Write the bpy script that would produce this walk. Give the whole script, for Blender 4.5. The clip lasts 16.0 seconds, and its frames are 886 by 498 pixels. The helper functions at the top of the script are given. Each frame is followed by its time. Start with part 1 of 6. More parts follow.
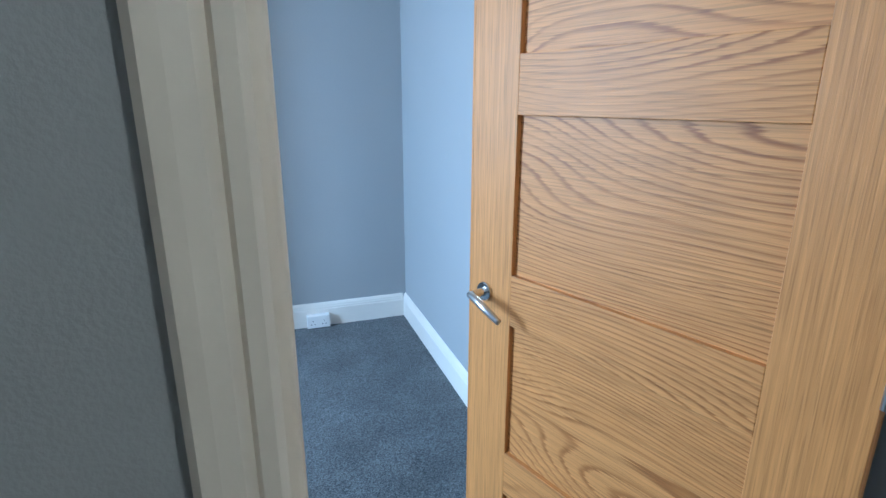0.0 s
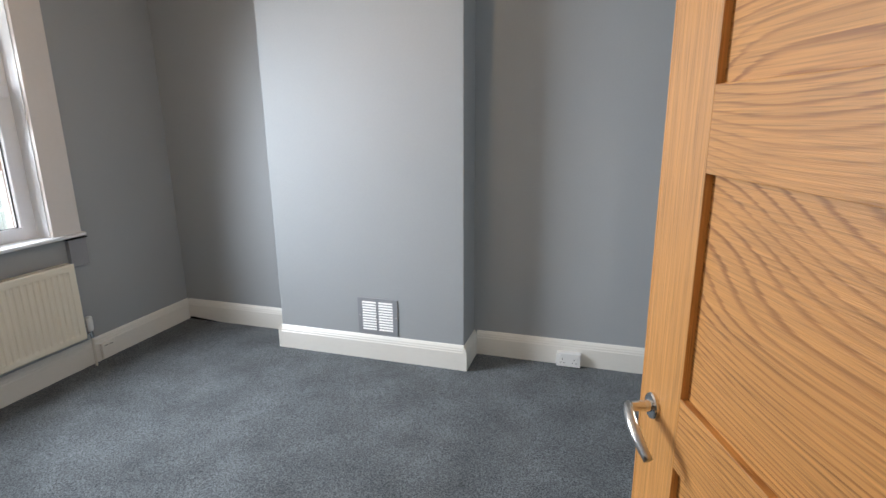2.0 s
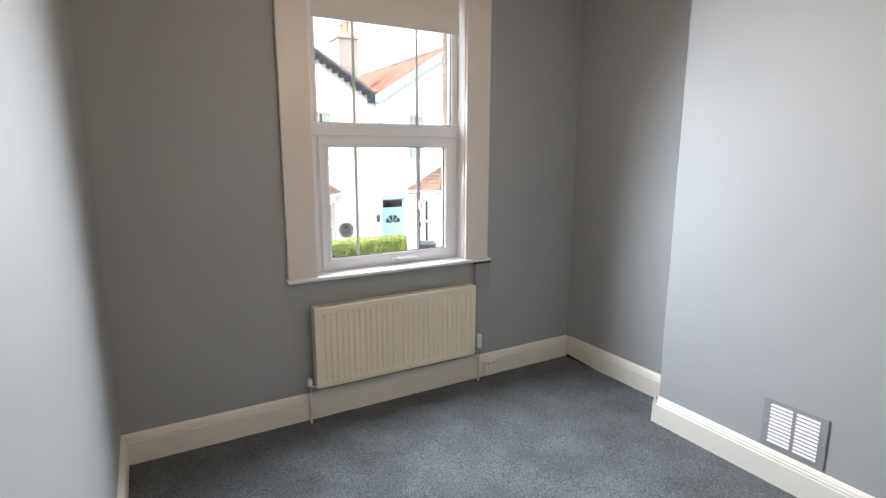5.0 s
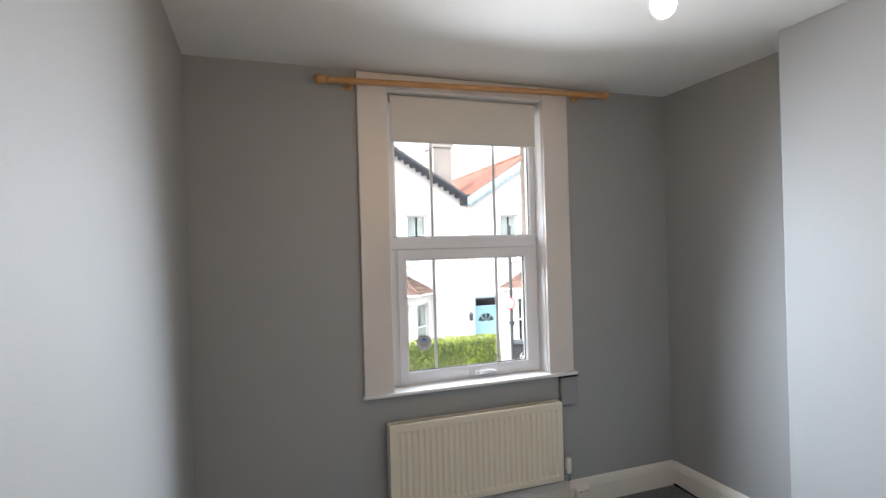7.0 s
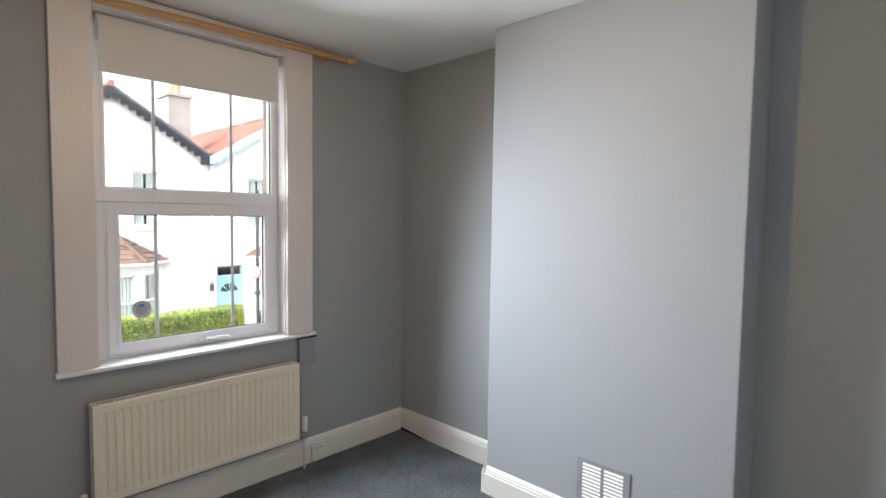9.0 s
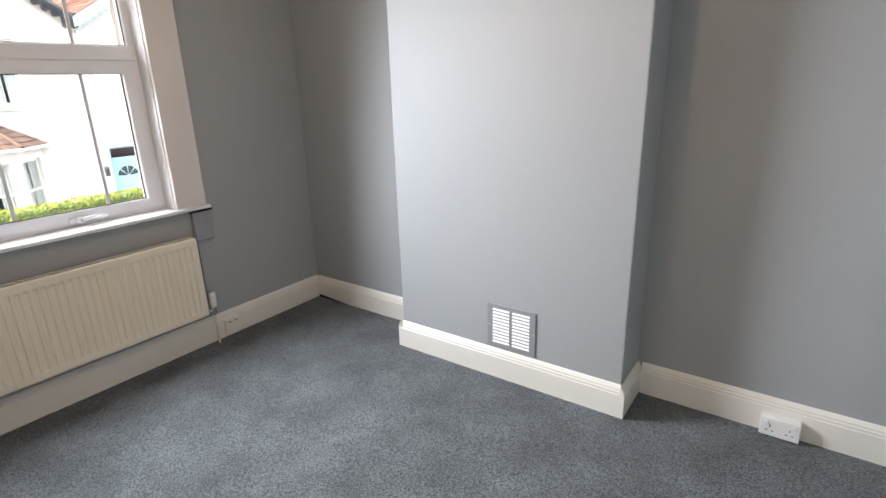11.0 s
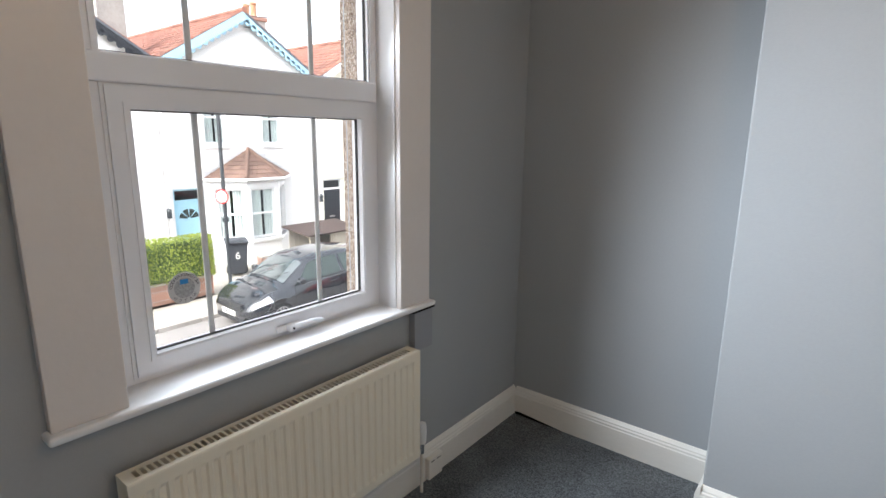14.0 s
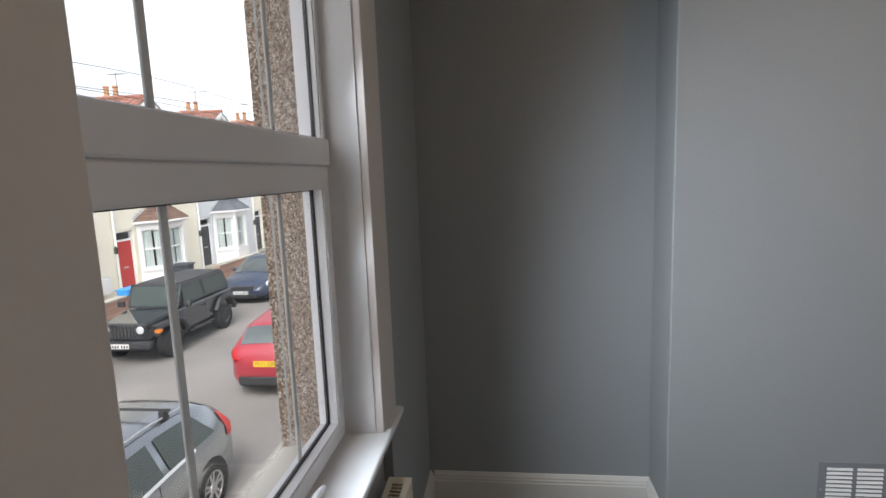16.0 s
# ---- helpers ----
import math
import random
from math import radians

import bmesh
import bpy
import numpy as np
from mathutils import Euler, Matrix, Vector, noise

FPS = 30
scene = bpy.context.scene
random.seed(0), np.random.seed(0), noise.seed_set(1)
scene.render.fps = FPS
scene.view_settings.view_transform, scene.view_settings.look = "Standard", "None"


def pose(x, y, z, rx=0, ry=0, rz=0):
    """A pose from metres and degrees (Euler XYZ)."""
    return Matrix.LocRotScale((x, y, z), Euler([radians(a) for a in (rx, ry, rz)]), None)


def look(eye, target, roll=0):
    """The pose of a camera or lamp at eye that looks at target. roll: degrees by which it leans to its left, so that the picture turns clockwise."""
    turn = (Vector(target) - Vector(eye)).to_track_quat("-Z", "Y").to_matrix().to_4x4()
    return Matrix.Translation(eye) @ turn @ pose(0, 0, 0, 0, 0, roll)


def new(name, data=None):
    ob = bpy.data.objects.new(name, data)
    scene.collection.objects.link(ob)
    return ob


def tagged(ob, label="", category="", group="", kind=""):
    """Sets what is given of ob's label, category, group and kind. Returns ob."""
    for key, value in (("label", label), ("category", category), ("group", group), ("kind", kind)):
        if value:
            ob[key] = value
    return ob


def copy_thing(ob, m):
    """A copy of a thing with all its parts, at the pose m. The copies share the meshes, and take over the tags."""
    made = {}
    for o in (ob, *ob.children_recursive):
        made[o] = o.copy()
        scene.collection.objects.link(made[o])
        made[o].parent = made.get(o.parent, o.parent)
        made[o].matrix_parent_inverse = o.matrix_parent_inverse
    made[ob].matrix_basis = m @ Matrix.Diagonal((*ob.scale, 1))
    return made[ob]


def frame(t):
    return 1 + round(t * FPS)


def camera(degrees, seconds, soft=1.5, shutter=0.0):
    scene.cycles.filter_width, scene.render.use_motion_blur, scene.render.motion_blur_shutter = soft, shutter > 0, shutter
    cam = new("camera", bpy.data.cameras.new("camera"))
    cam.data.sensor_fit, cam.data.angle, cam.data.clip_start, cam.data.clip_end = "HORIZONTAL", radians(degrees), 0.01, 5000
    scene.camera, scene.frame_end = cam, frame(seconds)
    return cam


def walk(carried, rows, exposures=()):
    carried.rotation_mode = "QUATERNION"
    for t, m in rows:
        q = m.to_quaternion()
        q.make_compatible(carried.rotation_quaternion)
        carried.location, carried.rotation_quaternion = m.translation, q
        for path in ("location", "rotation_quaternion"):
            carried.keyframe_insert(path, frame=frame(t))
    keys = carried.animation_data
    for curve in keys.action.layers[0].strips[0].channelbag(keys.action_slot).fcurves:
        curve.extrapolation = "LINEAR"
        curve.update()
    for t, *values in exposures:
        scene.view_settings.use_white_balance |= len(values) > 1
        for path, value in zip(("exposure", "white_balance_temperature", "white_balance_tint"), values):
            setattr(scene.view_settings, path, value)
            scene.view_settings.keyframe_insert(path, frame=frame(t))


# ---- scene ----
cam = camera(80.7, 16.0)
PATH = [
    (0, (2.707, -3.366, 1.468), (3.334, -1.548, 0.92), 0.1),
    (0.5, (2.83, -3.244, 1.502), (3.157, -1.345, 0.967), -0.1),
    (1, (2.931, -3.198, 1.507), (2.969, -1.269, 0.98), -0.2),
    (1.5, (3.061, -3.166, 1.517), (2.786, -1.253, 1.001), -0.5),
    (2, (3.125, -3.151, 1.523), (2.545, -1.299, 1.038), -0.6),
    (2.5, (3.117, -3.072, 1.529), (2.267, -1.319, 1.076), -0.5),
    (3, (3.071, -2.954, 1.532), (1.987, -1.326, 1.114), -0.3),
    (3.5, (2.979, -2.904, 1.557), (1.719, -1.4, 1.169), 0.3),
    (4, (2.966, -2.862, 1.547), (1.531, -1.516, 1.188), -0.0),
    (4.5, (2.916, -2.836, 1.562), (1.337, -1.661, 1.208), -0.1),
    (5, (2.896, -2.784, 1.566), (1.191, -1.805, 1.2), 0.1),
    (5.2, (2.879, -2.783, 1.565), (1.136, -1.87, 1.204), 0.5),
    (7.3, (2.877, -2.65, 1.659), (0.997, -1.971, 1.701), -1.3),
    (7.5, (2.871, -2.667, 1.632), (1.021, -1.909, 1.687), -0.9),
    (8, (2.871, -2.634, 1.622), (1.116, -1.674, 1.626), 0.1),
    (8.5, (2.893, -2.602, 1.607), (1.284, -1.415, 1.549), 0.8),
    (9, (2.918, -2.603, 1.601), (1.536, -1.163, 1.482), 0.8),
    (9.5, (2.951, -2.597, 1.555), (1.821, -0.955, 1.393), 0.1),
    (9.7, (2.959, -2.551, 1.56), (1.92, -0.857, 1.338), -0.7),
    (12, (2.748, -2.414, 1.477), (1.495, -1.046, 0.729), -0.3),
    (12.5, (2.361, -2.431, 1.514), (1.021, -1.106, 0.846), 0.9),
    (13, (2.07, -2.383, 1.504), (0.71, -1.035, 0.925), 1.4),
    (13.6, (1.657, -2.359, 1.547), (0.343, -0.922, 1.09), 1.2),
    (14, (1.387, -2.408, 1.538), (0.17, -0.878, 1.116), 0.7),
    (14.5, (1.077, -2.461, 1.572), (0.056, -0.787, 1.175), -0.1),
    (15, (0.789, -2.41, 1.561), (-0.02, -0.621, 1.178), -0.9),
    (15.5, (0.569, -2.385, 1.593), (0.004, -0.496, 1.262), -1.6),
    (16, (0.406, -2.398, 1.624), (0.161, -0.434, 1.339), -2.2),
]
walk(cam, [(t, look(eye, target, roll)) for t, eye, target, roll in PATH],
     exposures=[(0.0, 3.0, 4450, 0), (0.5, 3.0, 5400, 6), (1.0, 2.92, 6000, 9), (1.5, 2.85, 6350, 10), (2.5, 2.84, 6250, 10), (4.0, 3.0, 6400, 10), (5.0, 3.0, 6450, 10), (7.5, 2.8, 6300, 10), (9.0, 2.85, 6350, 10), (12.0, 3.1, 6650, 13), (13.0, 2.93, 6250, 13), (14.0, 2.6, 6250, 10), (14.5, 2.28, 6250, 9), (15.5, 1.8, 6400, 10), (16.0, 1.64, 6400, 10)])

# ---- light ----
SUN_EL, SUN_ROT = 48.0, 172.0
world = bpy.data.worlds.new("overcast_sky")
scene.world = world
world.use_nodes = True
wn, wl = world.node_tree.nodes, world.node_tree.links
sky = wn.new("ShaderNodeTexSky")
sky.sky_type, sky.sun_disc = "NISHITA", False
sky.sun_elevation, sky.sun_rotation = radians(SUN_EL), radians(SUN_ROT)
sky.dust_density, sky.air_density = 4.0, 1.0
grey = wn.new("ShaderNodeHueSaturation")
grey.inputs["Saturation"].default_value = 0.22
wl.new(sky.outputs[0], grey.inputs["Color"])
clouds = wn.new("ShaderNodeTexNoise")
clouds.inputs["Scale"].default_value, clouds.inputs["Detail"].default_value = 3.0, 6.0
spread = wn.new("ShaderNodeMapRange")
spread.inputs["From Min"].default_value, spread.inputs["From Max"].default_value = 0.3, 0.7
spread.inputs["To Min"].default_value, spread.inputs["To Max"].default_value = 0.75, 1.2
wl.new(clouds.outputs["Fac"], spread.inputs["Value"])
mul = wn.new("ShaderNodeMix")
mul.data_type, mul.blend_type = "RGBA", "MULTIPLY"
mul.inputs["Factor"].default_value = 1.0
wl.new(grey.outputs[0], mul.inputs["A"])
wl.new(spread.outputs[0], mul.inputs["B"])
back = wn["Background"]
wl.new(mul.outputs["Result"], back.inputs["Color"])
back.inputs["Strength"].default_value = 0.125
sun = new("sun", bpy.data.lights.new("sun", "SUN"))
sun.data.energy, sun.data.angle, sun.data.color = 0.5, radians(25), (1.0, 0.97, 0.92)
sun.matrix_world = pose(0, 0, 20, 90 - SUN_EL, 0, 180 - SUN_ROT)
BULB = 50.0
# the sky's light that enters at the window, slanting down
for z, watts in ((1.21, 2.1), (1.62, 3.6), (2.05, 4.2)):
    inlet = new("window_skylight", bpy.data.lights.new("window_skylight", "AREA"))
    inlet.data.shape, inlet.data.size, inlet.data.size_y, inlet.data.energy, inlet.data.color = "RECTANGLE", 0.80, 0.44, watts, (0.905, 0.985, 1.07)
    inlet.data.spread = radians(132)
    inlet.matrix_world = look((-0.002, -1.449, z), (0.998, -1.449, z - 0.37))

# ---- helpers of this scene ----
ROOTS = {}


def mat(name, colour, rough=0.6, metal=0.0, grain=0.0, scale=30.0, bump=0.0, bump_scale=None, stretch=(1, 1, 1), tint=None, spec=0.5, coat=0.0, blotch=0.06, blotch_scale=1.3, pieces=0.0):
    """Principled surface with variation at two scales and fine relief; pieces: how far tones differ from piece to piece."""
    m = bpy.data.materials.new(name)
    m.use_nodes = True
    n, l = m.node_tree.nodes, m.node_tree.links
    b = n["Principled BSDF"]
    b.inputs["Roughness"].default_value, b.inputs["Metallic"].default_value = rough, metal
    b.inputs["Specular IOR Level"].default_value, b.inputs["Coat Weight"].default_value = spec, coat
    co, mp = n.new("ShaderNodeTexCoord"), n.new("ShaderNodeMapping")
    mp.inputs["Scale"].default_value = stretch
    l.new(co.outputs["Object"], mp.inputs["Vector"])
    big, fine = n.new("ShaderNodeTexNoise"), n.new("ShaderNodeTexNoise")
    big.inputs["Scale"].default_value, big.inputs["Detail"].default_value = blotch_scale, 4
    fine.inputs["Scale"].default_value, fine.inputs["Detail"].default_value = scale, 5
    l.new(co.outputs["Object"], big.inputs["Vector"])
    l.new(mp.outputs[0], fine.inputs["Vector"])
    c2 = tint or tuple(c * 0.7 for c in colour)
    first = n.new("ShaderNodeMix")
    first.data_type = "RGBA"
    first.inputs["A"].default_value, first.inputs["B"].default_value = (*colour, 1), (*c2, 1)
    ramp = n.new("ShaderNodeMapRange")
    ramp.inputs["From Min"].default_value, ramp.inputs["From Max"].default_value = 0.35, 0.7
    ramp.inputs["To Max"].default_value = grain
    l.new(fine.outputs["Fac"], ramp.inputs["Value"])
    l.new(ramp.outputs[0], first.inputs["Factor"])
    tone = n.new("ShaderNodeMapRange")
    tone.inputs["From Min"].default_value, tone.inputs["From Max"].default_value = 0.3, 0.7
    tone.inputs["To Min"].default_value, tone.inputs["To Max"].default_value = 1 - blotch, 1 + blotch
    l.new(big.outputs["Fac"], tone.inputs["Value"])
    value = tone.outputs[0]
    if pieces:
        geo, span, times = n.new("ShaderNodeNewGeometry"), n.new("ShaderNodeMapRange"), n.new("ShaderNodeMath")
        span.inputs["To Min"].default_value, span.inputs["To Max"].default_value = 1 - pieces, 1 + pieces
        l.new(geo.outputs["Random Per Island"], span.inputs["Value"])
        times.operation = "MULTIPLY"
        l.new(span.outputs[0], times.inputs[0])
        l.new(value, times.inputs[1])
        value = times.outputs[0]
    second = n.new("ShaderNodeMix")
    second.data_type, second.blend_type = "RGBA", "MULTIPLY"
    second.inputs["Factor"].default_value = 1
    l.new(first.outputs["Result"], second.inputs["A"])
    l.new(value, second.inputs["B"])
    l.new(second.outputs["Result"], b.inputs["Base Color"])
    if bump:
        bp, tex = n.new("ShaderNodeBump"), fine
        if bump_scale:
            tex = n.new("ShaderNodeTexNoise")
            tex.inputs["Scale"].default_value, tex.inputs["Detail"].default_value = bump_scale, 3
            l.new(mp.outputs[0], tex.inputs["Vector"])
        bp.inputs["Strength"].default_value, bp.inputs["Distance"].default_value = bump, 0.01
        l.new(tex.outputs["Fac"], bp.inputs["Height"])
        l.new(bp.outputs[0], b.inputs["Normal"])
    return m


def part(name, bm, material, parent=None, label="", smooth=False):
    """Links a bmesh as one mesh object; under a thing or a part when parent is given. Coordinates are those of the thing's first pose."""
    me = bpy.data.meshes.new(name)
    bmesh.ops.recalc_face_normals(bm, faces=bm.faces)
    bm.to_mesh(me)
    bm.free()
    me.materials.append(material)
    if smooth:
        for p in me.polygons:
            p.use_smooth = True
    ob = new(name, me)
    if parent:
        ob.parent = parent
        ob.matrix_parent_inverse = ROOTS.get(parent, Matrix()).inverted()
    if label:
        ob["label"] = label
    return ob


def thing(name, label, category, at=(0, 0, 0), group="", kind=""):
    ob = new(name)
    ob.empty_display_size = 0.1
    ob.location = at
    ROOTS[ob] = Matrix.Translation(at)
    return tagged(ob, label, category, group, kind)


def put(ob, m):
    """Moves a thing that was built at the world's origin."""
    ob.matrix_basis = m
    ROOTS[ob] = m
    return ob


def box(lo, hi, bevel=0.0, bm=None, seg=2):
    bm2 = bmesh.new()
    bmesh.ops.create_cube(bm2, size=1)
    size = [b - a for a, b in zip(lo, hi)]
    for v in bm2.verts:
        v.co = Vector([a + (c + 0.5) * s for a, c, s in zip(lo, v.co, size)])
    if bevel:
        bmesh.ops.bevel(bm2, geom=bm2.edges[:], offset=min(bevel, min(size) * 0.45), segments=seg, profile=0.5, affect="EDGES")
    return merge(bm, bm2)


def merge(bm, other):
    if bm is None:
        return other
    me = bpy.data.meshes.new("tmp")
    other.to_mesh(me)
    other.free()
    bm.from_mesh(me)
    bpy.data.meshes.remove(me)
    return bm


def rod(a, b, r, bm=None, seg=12, r2=None):
    """A round bar from a to b."""
    bm2 = bmesh.new()
    a, b = Vector(a), Vector(b)
    d = b - a
    bmesh.ops.create_cone(bm2, cap_ends=True, segments=seg, radius1=r, radius2=r if r2 is None else r2, depth=d.length)
    bm2.transform(Matrix.Translation((a + b) / 2) @ d.to_track_quat("Z", "Y").to_matrix().to_4x4())
    return merge(bm, bm2)


def lathe(profile, m=None, seg=20, bm=None):
    """Turned shape round the z axis from (radius, height) pairs."""
    bm2 = bmesh.new()
    rings = []
    for r, z in profile:
        rings.append([bm2.verts.new((max(r, 1e-4) * math.cos(2 * math.pi * i / seg), max(r, 1e-4) * math.sin(2 * math.pi * i / seg), z)) for i in range(seg)])
    for a, b in zip(rings, rings[1:]):
        for i in range(seg):
            bm2.faces.new((a[i], a[(i + 1) % seg], b[(i + 1) % seg], b[i]))
    bm2.faces.new(rings[0][::-1])
    bm2.faces.new(rings[-1])
    if m:
        bm2.transform(m)
    return merge(bm, bm2)


def tube(points, r, bm=None, seg=8):
    """A round tube along points."""
    bm2 = bmesh.new()
    pts = [Vector(p) for p in points]
    rings = []
    for i, p in enumerate(pts):
        d = (pts[min(i + 1, len(pts) - 1)] - pts[max(i - 1, 0)]).normalized()
        side = d.cross(Vector((0, 0, 1)))
        side = side.normalized() if side.length > 1e-3 else Vector((1, 0, 0))
        up = side.cross(d)
        rr = r[i] if isinstance(r, (list, tuple)) else r
        rings.append([bm2.verts.new(p + rr * (math.cos(a) * side + math.sin(a) * up)) for a in [2 * math.pi * k / seg for k in range(seg)]])
    for a, b in zip(rings, rings[1:]):
        for k in range(seg):
            bm2.faces.new((a[k], a[(k + 1) % seg], b[(k + 1) % seg], b[k]))
    bm2.faces.new(rings[0][::-1])
    bm2.faces.new(rings[-1])
    return merge(bm, bm2)


def extrude(profile, a, b, out, bm=None, up=(0, 0, 1)):
    """A moulding: profile (outward, height) pairs, closed, swept straight from a to b; out is the way it stands off the wall."""
    bm2 = bmesh.new()
    a, b, out, up = Vector(a), Vector(b), Vector(out), Vector(up)
    ends = [[bm2.verts.new(p + out * u + up * v) for u, v in profile] for p in (a, b)]
    n = len(profile)
    for i in range(n):
        bm2.faces.new((ends[0][i], ends[0][(i + 1) % n], ends[1][(i + 1) % n], ends[1][i]))
    bm2.faces.new(ends[0][::-1])
    bm2.faces.new(ends[1])
    return merge(bm, bm2)


def pierced(u0, u1, v0, v1, depth, holes, m=None, bm=None):
    """A wall slab in the (u, v) plane, depth thick along -w, with rectangular holes (u0, u1, v0, v1) right through it. m takes (u, v, w) to the world."""
    us = sorted({u0, u1, *(h for q in holes for h in q[:2])})
    vs = sorted({v0, v1, *(h for q in holes for h in q[2:])})
    us, vs = [u for u in us if u0 <= u <= u1], [v for v in vs if v0 <= v <= v1]
    bm2, made = bmesh.new(), {}

    def vert(i, j, k):
        if (i, j, k) not in made:
            made[i, j, k] = bm2.verts.new((us[i], vs[j], -depth * k))
        return made[i, j, k]

    def solid(i, j):
        if not (0 <= i < len(us) - 1 and 0 <= j < len(vs) - 1):
            return False
        cu, cv = (us[i] + us[i + 1]) / 2, (vs[j] + vs[j + 1]) / 2
        return not any(h[0] < cu < h[1] and h[2] < cv < h[3] for h in holes)

    for i in range(len(us) - 1):
        for j in range(len(vs) - 1):
            if not solid(i, j):
                continue
            bm2.faces.new([vert(i, j, 0), vert(i + 1, j, 0), vert(i + 1, j + 1, 0), vert(i, j + 1, 0)])
            bm2.faces.new([vert(i, j, 1), vert(i, j + 1, 1), vert(i + 1, j + 1, 1), vert(i + 1, j, 1)])
            for di, dj, p, q in ((-1, 0, (0, 0), (0, 1)), (1, 0, (1, 0), (1, 1)), (0, -1, (0, 0), (1, 0)), (0, 1, (0, 1), (1, 1))):
                if not solid(i + di, j + dj):
                    a, b = (i + p[0], j + p[1]), (i + q[0], j + q[1])
                    bm2.faces.new([vert(*a, 0), vert(*b, 0), vert(*b, 1), vert(*a, 1)])
    if m:
        bm2.transform(m)
    return merge(bm, bm2)


def plane_to_world(origin, u, v):
    """Takes (u, v, w) with w = u x v to the world."""
    u, v = Vector(u).normalized(), Vector(v).normalized()
    w = u.cross(v)
    return Matrix.Translation(origin) @ Matrix((u, v, w)).transposed().to_4x4()


# ---- materials ----
def glass_mat(name, tint=(1, 1, 1)):
    """Thin clear pane: transparent, with gloss that rises towards grazing."""
    m = bpy.data.materials.new(name)
    m.use_nodes = True
    n, l = m.node_tree.nodes, m.node_tree.links
    clear, gloss, mix, lw = n.new("ShaderNodeBsdfTransparent"), n.new("ShaderNodeBsdfGlossy"), n.new("ShaderNodeMixShader"), n.new("ShaderNodeLayerWeight")
    clear.inputs["Color"].default_value = (*tint, 1)
    gloss.inputs["Roughness"].default_value = 0.02
    lw.inputs["Blend"].default_value = 0.5
    p, q = n.new("ShaderNodeMath"), n.new("ShaderNodeMath")
    p.operation, p.inputs[1].default_value = "POWER", 5.0
    q.operation, q.inputs[1].default_value, q.inputs[2].default_value = "MULTIPLY_ADD", 0.9, 0.04
    l.new(lw.outputs["Facing"], p.inputs[0])
    l.new(p.outputs[0], q.inputs[0])
    l.new(q.outputs[0], mix.inputs[0])
    l.new(clear.outputs[0], mix.inputs[1])
    l.new(gloss.outputs[0], mix.inputs[2])
    l.new(mix.outputs[0], n["Material Output"].inputs["Surface"])
    return m


